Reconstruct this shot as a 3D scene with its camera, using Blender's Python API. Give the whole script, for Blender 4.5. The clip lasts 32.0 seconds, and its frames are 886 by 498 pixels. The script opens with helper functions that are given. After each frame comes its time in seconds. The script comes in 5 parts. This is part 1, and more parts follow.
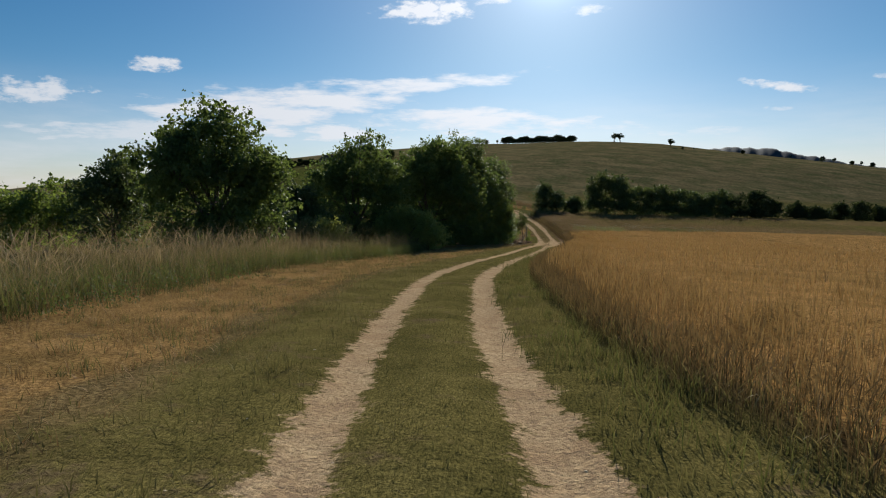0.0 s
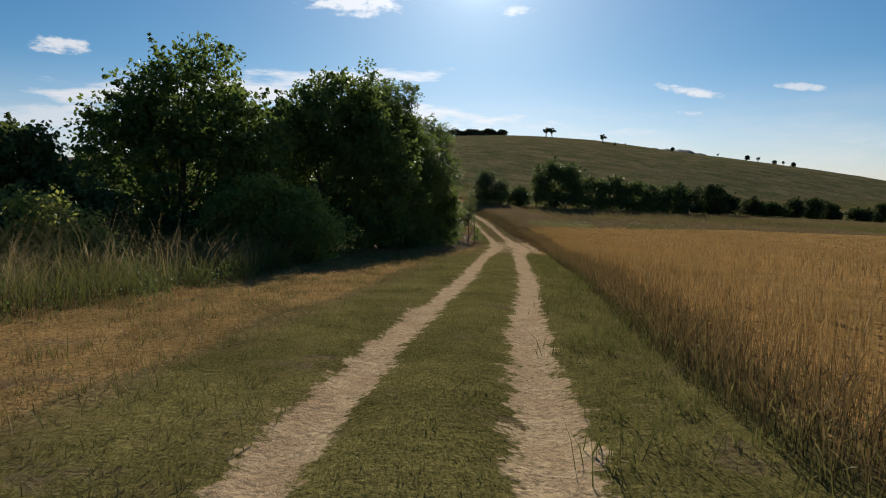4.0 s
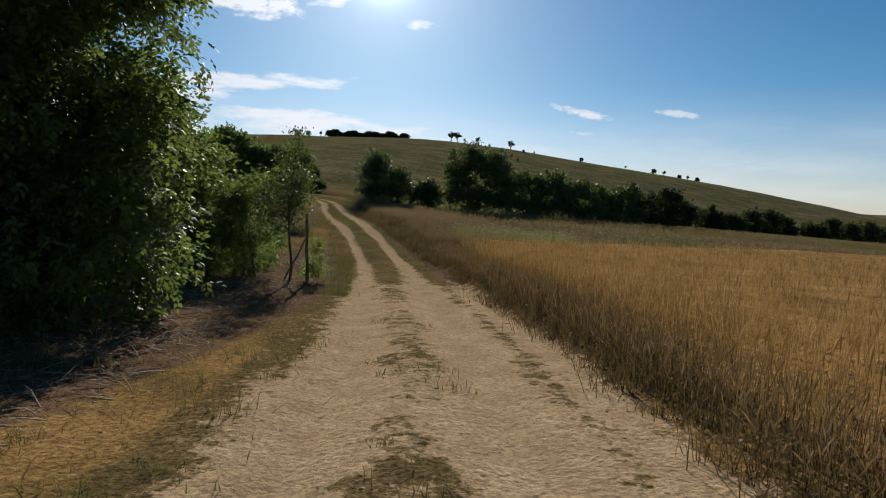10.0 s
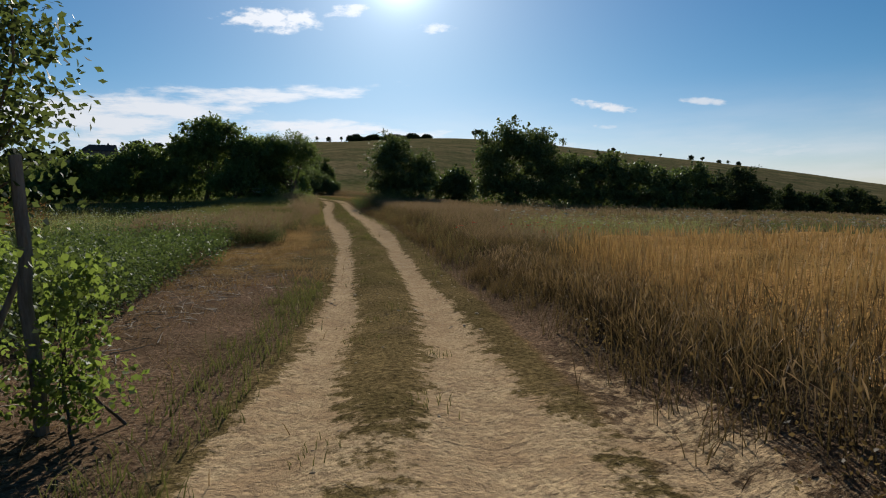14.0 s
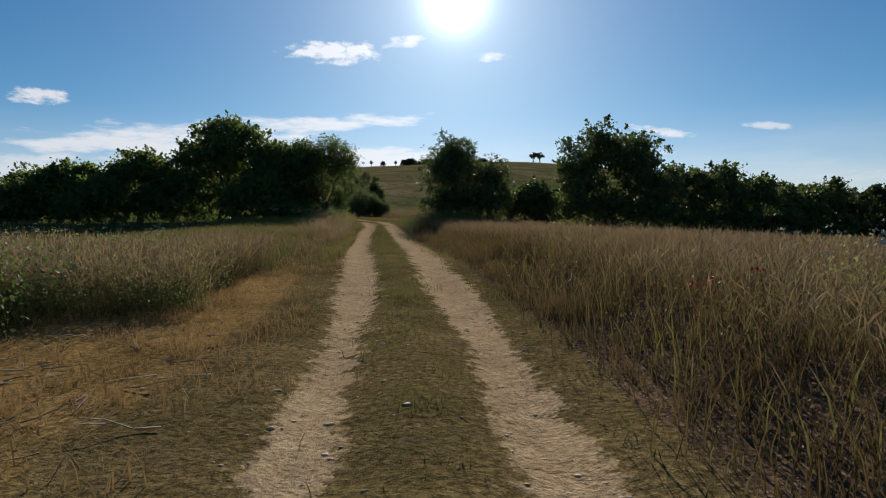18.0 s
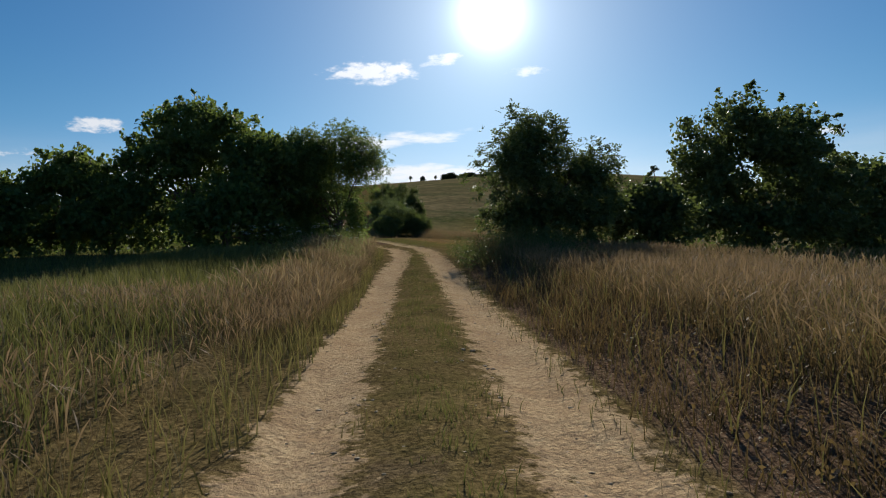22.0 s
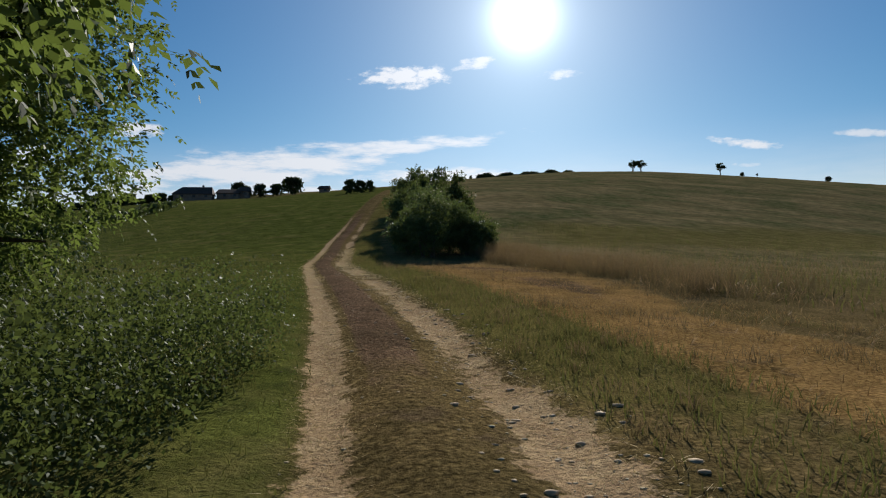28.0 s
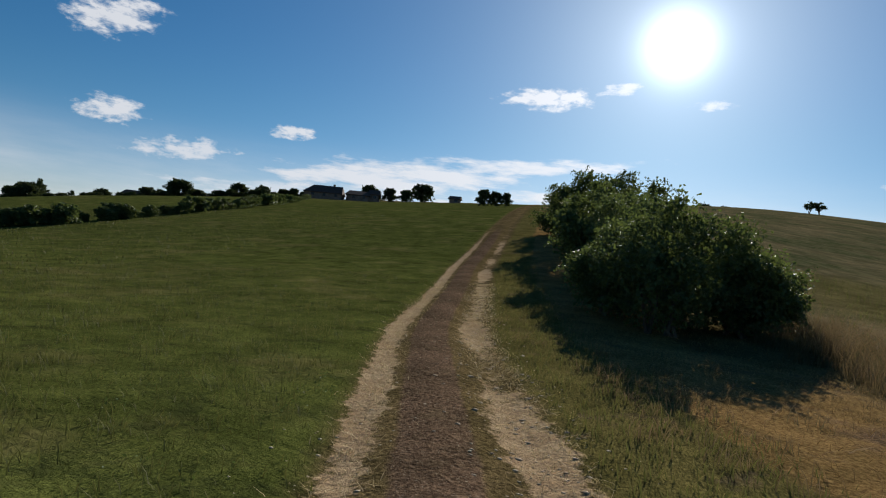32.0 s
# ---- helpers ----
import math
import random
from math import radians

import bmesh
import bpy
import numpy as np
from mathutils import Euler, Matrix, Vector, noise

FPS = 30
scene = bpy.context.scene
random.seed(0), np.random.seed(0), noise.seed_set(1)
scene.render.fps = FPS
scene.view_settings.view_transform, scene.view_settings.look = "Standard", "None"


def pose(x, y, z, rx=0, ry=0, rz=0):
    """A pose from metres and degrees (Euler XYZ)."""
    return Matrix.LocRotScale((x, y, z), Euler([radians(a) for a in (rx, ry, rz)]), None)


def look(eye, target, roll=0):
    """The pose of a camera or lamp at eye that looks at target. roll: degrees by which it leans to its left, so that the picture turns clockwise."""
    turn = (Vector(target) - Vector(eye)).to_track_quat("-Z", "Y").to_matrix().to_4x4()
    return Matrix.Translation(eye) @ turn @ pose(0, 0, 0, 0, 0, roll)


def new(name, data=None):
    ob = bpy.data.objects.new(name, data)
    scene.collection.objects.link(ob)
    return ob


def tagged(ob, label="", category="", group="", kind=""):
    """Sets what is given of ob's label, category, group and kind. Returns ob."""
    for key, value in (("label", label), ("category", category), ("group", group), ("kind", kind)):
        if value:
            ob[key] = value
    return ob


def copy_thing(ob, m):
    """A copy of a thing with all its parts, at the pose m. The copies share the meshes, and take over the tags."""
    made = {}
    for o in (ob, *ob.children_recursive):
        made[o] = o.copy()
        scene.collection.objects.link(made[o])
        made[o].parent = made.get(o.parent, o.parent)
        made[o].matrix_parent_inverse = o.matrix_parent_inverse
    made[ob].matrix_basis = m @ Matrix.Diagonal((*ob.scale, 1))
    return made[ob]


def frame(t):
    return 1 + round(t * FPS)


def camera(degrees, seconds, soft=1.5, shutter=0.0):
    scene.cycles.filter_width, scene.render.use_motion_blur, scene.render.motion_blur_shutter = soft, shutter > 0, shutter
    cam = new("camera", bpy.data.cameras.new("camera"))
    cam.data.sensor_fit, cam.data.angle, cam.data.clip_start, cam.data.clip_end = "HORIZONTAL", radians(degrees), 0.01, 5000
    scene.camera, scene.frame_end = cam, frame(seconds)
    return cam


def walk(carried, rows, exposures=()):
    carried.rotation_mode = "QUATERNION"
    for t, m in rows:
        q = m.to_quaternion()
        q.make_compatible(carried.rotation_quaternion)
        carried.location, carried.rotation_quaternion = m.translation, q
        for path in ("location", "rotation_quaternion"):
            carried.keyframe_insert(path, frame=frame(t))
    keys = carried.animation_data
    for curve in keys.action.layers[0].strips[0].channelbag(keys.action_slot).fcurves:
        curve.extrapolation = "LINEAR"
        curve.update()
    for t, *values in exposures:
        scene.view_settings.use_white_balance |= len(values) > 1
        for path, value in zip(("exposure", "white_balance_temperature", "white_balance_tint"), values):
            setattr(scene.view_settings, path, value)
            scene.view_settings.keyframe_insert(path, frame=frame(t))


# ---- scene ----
cam = camera(73.5, 32.0, soft=1.1)
# seconds, place in metres, then pitch, lean and heading in degrees
ROWS = [
    (0, 0, -0, 0, -5.79, 0.07, -0.01),
    (0.5, -0.08, 2.72, -0.27, -5.65, 0.42, -0.59),
    (1, -0.1, 5.38, -0.49, -5.5, 0.48, -1.34),
    (1.5, -0.04, 7.87, -0.68, -5.72, 0.07, -2.21),
    (2, 0.11, 10.12, -0.84, -5.87, -0.34, -3.48),
    (2.5, 0.31, 12.2, -0.96, -5.37, 0.08, -4.27),
    (3, 0.54, 14.37, -1.1, -6.17, -0.29, -5.08),
    (3.5, 0.75, 16.59, -1.22, -6.12, -1, -6.04),
    (4, 1.08, 18.99, -1.37, -6.14, -0.82, -6.9),
    (4.5, 1.62, 21.75, -1.55, -6.18, -0.41, -7.72),
    (5, 2.36, 24.72, -1.75, -6.22, 0, -8.62),
    (5.5, 3.19, 27.8, -1.97, -6.24, 0.19, -9.72),
    (6, 3.8, 30.96, -2.19, -5.46, -0.87, -10.83),
    (6.5, 4.38, 33.98, -2.42, -5.19, -0.61, -12.14),
    (7, 4.94, 36.8, -2.61, -5.87, 0.22, -13.54),
    (7.5, 5.55, 39.45, -2.8, -5.75, 0.19, -14.62),
    (8, 6.16, 41.88, -2.94, -5.59, -0.42, -15.59),
    (8.5, 6.74, 44.1, -3.12, -4.6, -0.18, -16.43),
    (9, 7.32, 46.13, -3.24, -5.35, -0.66, -16.65),
    (9.5, 7.83, 48, -3.37, -4.69, -0.69, -16.58),
    (10, 8.28, 49.74, -3.52, -4.85, -2.45, -16.32),
    (10.5, 8.71, 51.39, -3.65, -4.75, -3.76, -15.89),
    (11, 9.13, 52.98, -3.77, -5.08, -3.82, -15.89),
    (11.5, 9.54, 54.53, -3.89, -5.98, -3.4, -15.88),
    (12, 9.92, 56.03, -4.03, -5.51, -2.68, -15.65),
    (12.5, 10.28, 57.44, -4.14, -5.41, -1.54, -15.28),
    (13, 10.51, 58.71, -4.22, -5.94, -1.85, -14.69),
    (13.5, 10.73, 59.95, -4.3, -5.78, -0.98, -14.26),
    (14, 10.92, 61.26, -4.37, -4.66, 0.65, -13.87),
    (14.5, 11.08, 62.61, -4.47, -5.33, 0.31, -13.55),
    (15, 11.3, 64.02, -4.52, -5.18, 0.58, -12.9),
    (15.5, 11.57, 65.54, -4.52, -4.84, 1.19, -11.97),
    (16, 11.83, 67.09, -4.52, -4.51, 1.8, -10.99),
    (16.5, 12.02, 68.62, -4.57, -4.36, 2.08, -10.23),
    (17, 12.19, 70.08, -4.69, -5.46, 3.48, -9.8),
    (17.5, 12.31, 71.59, -4.74, -5.55, 3.33, -9.26),
    (18, 12.41, 73.19, -4.62, -2.12, 0.35, -8.73),
    (18.5, 12.54, 74.86, -4.54, -0.85, -1.57, -8.44),
    (19, 12.66, 76.58, -4.48, -0.86, -1.19, -8.2),
    (19.5, 12.8, 78.31, -4.46, -1.28, -1.02, -7.96),
    (20, 12.95, 80.05, -4.4, -0.68, -0.37, -7.73),
    (20.5, 13.1, 81.81, -4.31, -0.47, 0.13, -7.17),
    (21, 13.23, 83.57, -4.17, -0.45, 0.38, -6.41),
    (21.5, 13.2, 85.3, -4.08, -0.57, 1.03, -5.62),
    (22, 13.22, 87.03, -4.08, -0.57, 1.48, -4.81),
    (22.5, 13.31, 88.85, -4.06, -0.55, 2.12, -4.19),
    (23, 13.4, 90.78, -4.03, -0.56, 2.27, -3.92),
    (23.5, 13.48, 92.74, -3.98, -0.74, 2.05, -3.75),
    (24, 13.54, 94.71, -3.94, -0.55, 2.77, -3.61),
    (24.5, 13.62, 96.67, -3.88, -0.85, 2.72, -3.58),
    (25, 13.73, 98.65, -3.93, -0.49, 2.17, -3.63),
    (25.5, 13.81, 100.79, -3.92, -0.42, -0.27, -4.35),
    (26, 13.88, 103.23, -3.79, -0.36, -0.02, -4.61),
    (26.5, 13.84, 106.14, -3.47, -0.22, 0.53, -4.51),
    (27, 13.6, 109.08, -3.14, -0.08, 1.08, -3.99),
    (27.5, 13.31, 111.59, -2.98, -0.02, 1.33, -2.98),
    (28, 13.15, 113.76, -2.97, -0.15, 1.09, -1.84),
    (28.5, 13.09, 115.87, -2.95, 0.19, 1.18, -0.43),
    (29, 12.91, 117.91, -2.92, 0.27, 1.03, 1.01),
    (29.5, 12.62, 119.9, -2.86, 0.2, 0.47, 3.18),
    (30, 12.22, 121.8, -2.8, 0.22, -0.51, 5.06),
    (30.5, 11.86, 123.66, -2.72, 0.49, -0.94, 6.7),
    (31, 11.51, 125.49, -2.63, 0.18, -1.02, 8.19),
    (31.5, 11.08, 127.25, -2.51, 0.8, -3.7, 9.41),
    (32, 10.77, 128.78, -2.3, 1.21, -5.64, 9.97),
]
walk(cam, [(t, pose(x, y, z, 90 + pitch, lean, turn)) for t, x, y, z, pitch, lean, turn in ROWS],
     [(0, 0.1, 6300, 10), (20, 0.1, 6300, 10), (23.5, 0.35, 6300, 10), (25.5, 0.45, 6300, 10), (28, 0.1, 6300, 10), (32, 0.1, 6300, 10)])

# ---- sky, sun and exposure ----
SUN_AZ, SUN_EL = radians(10.0), radians(25.0)
HALO_EL = radians(20.8)
HALO_DIR = Vector((math.sin(SUN_AZ) * math.cos(HALO_EL), math.cos(SUN_AZ) * math.cos(HALO_EL), math.sin(HALO_EL)))
SUN_DIR = Vector((math.sin(SUN_AZ) * math.cos(SUN_EL), math.cos(SUN_AZ) * math.cos(SUN_EL), math.sin(SUN_EL)))


class Nodes:
    """A short way to write node trees."""

    def __init__(self, tree):
        self.tree = tree
        tree.nodes.clear()

    def add(self, kind, inputs=None):
        n = self.tree.nodes.new(kind)
        self.fill(n, inputs)
        return n

    def fill(self, n, inputs):
        for key, value in (inputs or {}).items():
            sock = n.inputs[key]
            if isinstance(value, bpy.types.NodeSocket):
                self.tree.links.new(value, sock)
            else:
                sock.default_value = value

    def math(self, op, a, b=0.0):
        n = self.tree.nodes.new("ShaderNodeMath")
        n.operation = op
        self.fill(n, {0: a, 1: b})
        return n.outputs[0]

    def mix(self, fac, a, b, blend="MIX"):
        n = self.tree.nodes.new("ShaderNodeMix")
        n.data_type, n.blend_type = "RGBA", blend
        tint = [v if isinstance(v, bpy.types.NodeSocket) else (*v, 1.0)[:4] for v in (a, b)]
        self.fill(n, {0: fac, 6: tint[0], 7: tint[1]})
        return n.outputs[2]

    def noise(self, vector, scale, detail=4.0, rough=0.55):
        return self.add("ShaderNodeTexNoise", {"Vector": vector, "Scale": scale, "Detail": detail, "Roughness": rough}).outputs["Fac"]

    def ramp(self, fac, lo, hi, out_lo=0.0, out_hi=1.0):
        n = self.tree.nodes.new("ShaderNodeMapRange")
        n.interpolation_type = "SMOOTHSTEP"
        self.fill(n, {0: fac, 1: lo, 2: hi, 3: out_lo, 4: out_hi})
        return n.outputs[0]


def build_sky():
    world = bpy.data.worlds.new("sky")
    scene.world = world
    world.use_nodes = True
    k = Nodes(world.node_tree)
    sky = k.add("ShaderNodeTexSky")
    sky.sky_type, sky.sun_disc, sky.sun_elevation, sky.sun_rotation = "NISHITA", False, SUN_EL, SUN_AZ
    sky.altitude, sky.air_density, sky.dust_density, sky.ozone_density = 300.0, 1.0, 0.25, 2.5
    where = k.add("ShaderNodeTexCoord").outputs["Generated"]
    sep = k.add("ShaderNodeSeparateXYZ", {0: where})
    x, y, z = sep.outputs[0], sep.outputs[1], sep.outputs[2]
    az = k.math("ARCTAN2", x, y)
    el = k.math("ARCSINE", z)
    flat = k.add("ShaderNodeCombineXYZ", {0: az, 1: el, 2: 0.0}).outputs[0]
    # the bright circle round the sun
    dot = k.add("ShaderNodeVectorMath")
    dot.operation = "DOT_PRODUCT"
    k.fill(dot, {0: where, 1: HALO_DIR})
    near = dot.outputs["Value"]
    gap = k.math("ARCCOSINE", k.math("MINIMUM", near, 1.0))
    core = k.math("POWER", 2.718, k.math("MULTIPLY", k.math("POWER", k.math("DIVIDE", gap, radians(2.5)), 2.0), -1.0))
    halo = k.math("POWER", 2.718, k.math("DIVIDE", gap, -radians(4.0)))
    wide = k.math("POWER", 2.718, k.math("DIVIDE", gap, -radians(16.0)))
    glow = k.math("ADD", k.math("MULTIPLY", core, 14.0), k.math("ADD", k.math("MULTIPLY", halo, 5.5), k.math("MULTIPLY", wide, 2.4)))
    # clouds: heading, height, half width, half height in degrees, tilt, strength, grain
    puffs = [
        (-1.2, 16.1, 5.2, 1.25, 0.05, 1.25, 30), (5.2, 17.1, 2.4, 0.7, 0.12, 0.8, 34), (13.6, 15.8, 2.4, 0.5, 0.05, 0.75, 30),
        (28.8, 8.4, 3.2, 0.55, -0.22, 1.0, 26), (37.5, 8.3, 2.8, 0.4, -0.14, 0.75, 30), (29.0, 6.6, 2.0, 0.25, -0.05, 0.5, 40),
        (-25.3, 10.5, 2.4, 0.8, 0.05, 1.0, 40), (-34.5, 7.6, 5.0, 1.3, 0.1, 0.85, 34), (-40.3, 9.9, 3.0, 1.4, 0.0, 1.0, 34),
        (-40.8, 17.4, 4.2, 2.0, 0.2, 1.1, 30), (-15.0, 7.4, 16.0, 2.6, 0.09, 1.0, 10), (4.0, 6.2, 14.0, 1.7, -0.02, 0.95, 10),
        (-2.0, 9.6, 11.0, 1.0, 0.09, 0.9, 12), (-10.0, 5.2, 12.0, 1.0, 0.0, 0.9, 14), (20.0, 5.2, 10.0, 0.8, -0.06, 0.6, 12), (-27.0, 4.8, 14.0, 1.3, 0.04, 0.75, 12),
        (43.0, 4.0, 8.0, 0.8, -0.1, 0.5, 20), (36.0, 4.5, 3.0, 0.3, -0.2, 0.5, 26),
    ]
    total = None
    warp = k.add("ShaderNodeTexNoise", {"Vector": flat, "Scale": 9.0, "Detail": 5.0, "Roughness": 0.6})
    for a, e, w, h, tilt, strength, grain in puffs:
        da = k.math("SUBTRACT", az, radians(a))
        de = k.math("SUBTRACT", k.math("SUBTRACT", el, radians(e)), k.math("MULTIPLY", da, tilt))
        d = k.math("ADD", k.math("POWER", k.math("ABSOLUTE", k.math("DIVIDE", da, radians(w))), 2.0),
                   k.math("POWER", k.math("ABSOLUTE", k.math("DIVIDE", de, radians(h))), 2.0))
        grainy = k.add("ShaderNodeMapping", {"Vector": flat, "Scale": (1.0, 2.2 if grain > 20 else 4.5, 1.0), "Location": (a, e, 0.0)}).outputs[0]
        n = k.noise(grainy, grain, 7.0, 0.62)
        body = k.math("SUBTRACT", k.math("ADD", k.math("MULTIPLY", n, 3.4), -1.1), d)
        v = k.math("MULTIPLY", k.ramp(body, -0.25, 0.8), strength)
        total = v if total is None else k.math("MAXIMUM", total, v)
    low = k.ramp(el, radians(11.0), radians(0.0))
    veil = k.math("MULTIPLY", k.math("MULTIPLY", low, k.ramp(k.noise(k.add("ShaderNodeMapping", {"Vector": flat, "Scale": (1.0, 5.0, 1.0)}).outputs[0], 5.0, 6.0, 0.6), 0.3, 0.8, 0.4, 1.0)), 0.8)
    total = k.math("MAXIMUM", total, veil)
    deep = k.add("ShaderNodeHueSaturation", {"Color": sky.outputs[0], "Saturation": 1.36, "Hue": 0.5}).outputs[0]
    deep = k.mix(1.0, deep, k.mix(k.ramp(el, 0.0, radians(14.0)), (0.93, 0.97, 1.16), (0.84, 1.0, 1.02)), "MULTIPLY")
    blue = k.add("ShaderNodeBackground", {"Color": deep, "Strength": 0.060})
    sunglow = k.add("ShaderNodeBackground", {"Color": (0.92, 0.98, 1.0, 1.0), "Strength": k.math("MULTIPLY", glow, 0.083)})
    cloud = k.add("ShaderNodeBackground", {"Color": (0.96, 0.97, 1.0, 1.0), "Strength": k.math("ADD", 0.69, k.math("MULTIPLY", wide, 0.48))})
    clear = k.add("ShaderNodeAddShader", {0: blue.outputs[0], 1: sunglow.outputs[0]})
    both = k.add("ShaderNodeMixShader", {0: k.math("MINIMUM", total, 0.93), 1: clear.outputs[0], 2: cloud.outputs[0]})
    k.add("ShaderNodeOutputWorld", {"Surface": both.outputs[0]})


build_sky()
lamp = bpy.data.lights.new("sun", "SUN")
lamp.energy, lamp.angle, lamp.color = 5.0, radians(0.55), (1.0, 0.935, 0.83)
sun = new("sun", lamp)
sun.matrix_world = look(SUN_DIR * 200, (0, 0, 0))

# ---- the lie of the land ----
TRACK_Y = [-12, 0, 8, 12, 17, 21, 25, 28, 31, 34, 37, 44, 50, 57, 63, 69, 74, 80, 86, 93, 101, 104, 107, 110, 112, 115, 118, 123, 128.8, 140, 155, 175, 215]
TRACK_X = [0.2, 0, -0.15, 0.02, 0.32, 1.05, 1.95, 2.7, 3.55, 4.35, 5.05, 6.7, 8.3, 10.1, 11.1, 12.1, 12.6, 13.1, 13.35, 13.55, 13.85, 13.9, 14.08, 14.1, 13.95, 13.55, 13.1, 12.25, 11, 8.65, 7.3, 6.85, 6.5]
TRACK_Z = [-0.6, -1.35, -2.03, -2.27, -2.57, -2.84, -3.12, -3.32, -3.54, -3.76, -3.98, -4.47, -4.88, -5.45, -5.8, -5.95, -5.95, -5.75, -5.45, -5.36, -5.25, -5.0, -4.75, -4.53, -4.38, -4.355, -4.33, -4.16, -4, -4.12, -4.2, -4.2, -4.2]


def smooth_table(xs, ys):
    """A smooth curve through the given rows, as a fine table."""
    fine = np.arange(xs[0], xs[-1] + 0.01, 0.5)
    vals = np.interp(fine, xs, ys)
    ker = np.hanning(13)[1:-1]
    ker /= ker.sum()
    pad = np.concatenate([vals[0] + (np.arange(-5, 0)) * (vals[1] - vals[0]), vals, vals[-1] + np.arange(1, 6) * (vals[-1] - vals[-2])])
    return fine, np.convolve(pad, ker, "valid")


TX, TZ = smooth_table(TRACK_Y, TRACK_X), smooth_table(TRACK_Y, TRACK_Z)


def track_x(y):
    return np.interp(y, *TX)


def half_gauge(y):
    """Half the way between the two ruts."""
    return np.interp(y, [40, 50, 66, 85, 93, 102, 105, 107, 111, 114, 118], [0.83, 0.8, 0.7, 0.75, 0.98, 0.92, 0.8, 0.64, 0.52, 0.62, 0.76])


def step(v, a, b):
    s = np.clip((np.asarray(v, float) - a) / (b - a), 0, 1)
    return s * s * (3 - 2 * s)


def wave(x, y, scale, seed=0.0):
    """Cheap smooth unevenness between about -1 and 1."""
    x, y = np.asarray(x) / scale + seed, np.asarray(y) / scale - seed * 0.7
    return (np.sin(x * 1.9 + 1.3 * np.sin(y * 1.1 + seed)) + np.sin(y * 2.3 + 1.7 * np.sin(x * 0.8 + 2 * seed)) + np.sin((x + y) * 3.1 + seed)) / 3


def beyond(x, y):
    """How far a place lies past the foot of the hill."""
    x = np.asarray(x, float)
    return y - 112.0 - np.where(x > 16, 0.33 * (x - 16), 0.06 * (x - 16))


def soft_least(a, b):
    """The lesser of two, with a rounded turn."""
    return b * (a / b) / (1 + (a / b) ** 4) ** 0.25


def rise(x, y):
    """The long dry hill, high on one side of the track and a low brow on the other."""
    d = beyond(x, y)
    up = 1.98 * np.logaddexp(0, (d - 32.2) / 10.1)
    side = step(x, 2, 116)
    brow = 9.5 + 0.109 * np.clip(d - 60, 0, 270)
    top = brow + (np.maximum(42.1 + 0.013 * np.clip(d - 130, 0, 170) - 0.252 * np.clip(x - 144, 0, 400), 4.5) - brow) * side
    fall = 0.061 * np.clip(26 - x, 0, 60) + 0.03 * np.clip(-20 - x, 0, 36) + 0.112 * np.clip(-56 - x, 0, 300)
    return soft_least(up, top) - fall * step(y, 116, 165)


def land(x, y, ruts=True):
    """Height of the ground."""
    x, y = np.asarray(x, float), np.asarray(y, float)
    s = x - track_x(np.clip(y, -12, 215))
    z = np.interp(y, *TZ)
    z = z - 0.042 * np.clip(s - 3, 0, 130) * step(y, -40, 40) * (1 - 0.6 * step(beyond(x, y), 20, 120)) + 0.02 * np.clip(-s - 4, 0, 60) * step(y, 60, 0)
    z = z + rise(x, y)
    # the low broken bank between the worn track and the field
    z = z + (0.34 + 0.08 * wave(x, y, 1.3, 7.0)) * step(s, 1.75 + 0.25 * wave(x * 0, y, 2.2, 1.5), 2.75) * step(y, 50, 62) * step(y, 112, 100) * step(s, 40, 12)
    z = z + 0.28 * step(s, -1.7, -3.2) * step(y, 88, 95) * step(y, 113, 107) * step(s, -12, -6)
    z = z + 0.06 * wave(x, y, 6.0) * step(np.abs(s), 1.5, 5) + 0.25 * wave(x, y, 40.0, 2.0) * step(np.abs(s), 8, 40)
    if ruts:
        near = step(np.abs(s), 6.0, 2.0)
        for side in (-1.0, 1.0):
            z = z - 0.075 * np.exp(-((s - side * half_gauge(y) - 0.08 * wave(y, y * 0, 3.0, side)) / 0.26) ** 2) * near * (0.75 + 0.4 * wave(x, y, 1.7, 3))
        z = z + 0.018 * wave(x, y, 0.55, 1.0) * near + 0.04 * np.exp(-(s / 0.3) ** 2) * near
    return z


def ground_at(x, y):
    return float(land(np.array([x]), np.array([y]))[0])

# ---- materials ----


def material(name):
    m = bpy.data.materials.new(name)
    m.use_nodes = True
    k = Nodes(m.node_tree)
    return m, k


def finish(k, colour, rough=0.9, bump=None, spec=0.2, through_light=0.0, through_tint=None):
    inputs = {"Base Color": colour, "Roughness": rough, "Specular IOR Level": spec}
    if bump is not None:
        inputs["Normal"] = bump
    b = k.add("ShaderNodeBsdfPrincipled", inputs)
    surface = b.outputs[0]
    if through_light:
        t = k.add("ShaderNodeBsdfTranslucent", {"Color": through_tint if through_tint is not None else colour})
        surface = k.add("ShaderNodeMixShader", {0: through_light, 1: surface, 2: t.outputs[0]}).outputs[0]
    k.add("ShaderNodeOutputMaterial", {"Surface": surface})


def relief(k, height, strength=0.5, distance=0.03):
    return k.add("ShaderNodeBump", {"Height": height, "Strength": strength, "Distance": distance}).outputs[0]


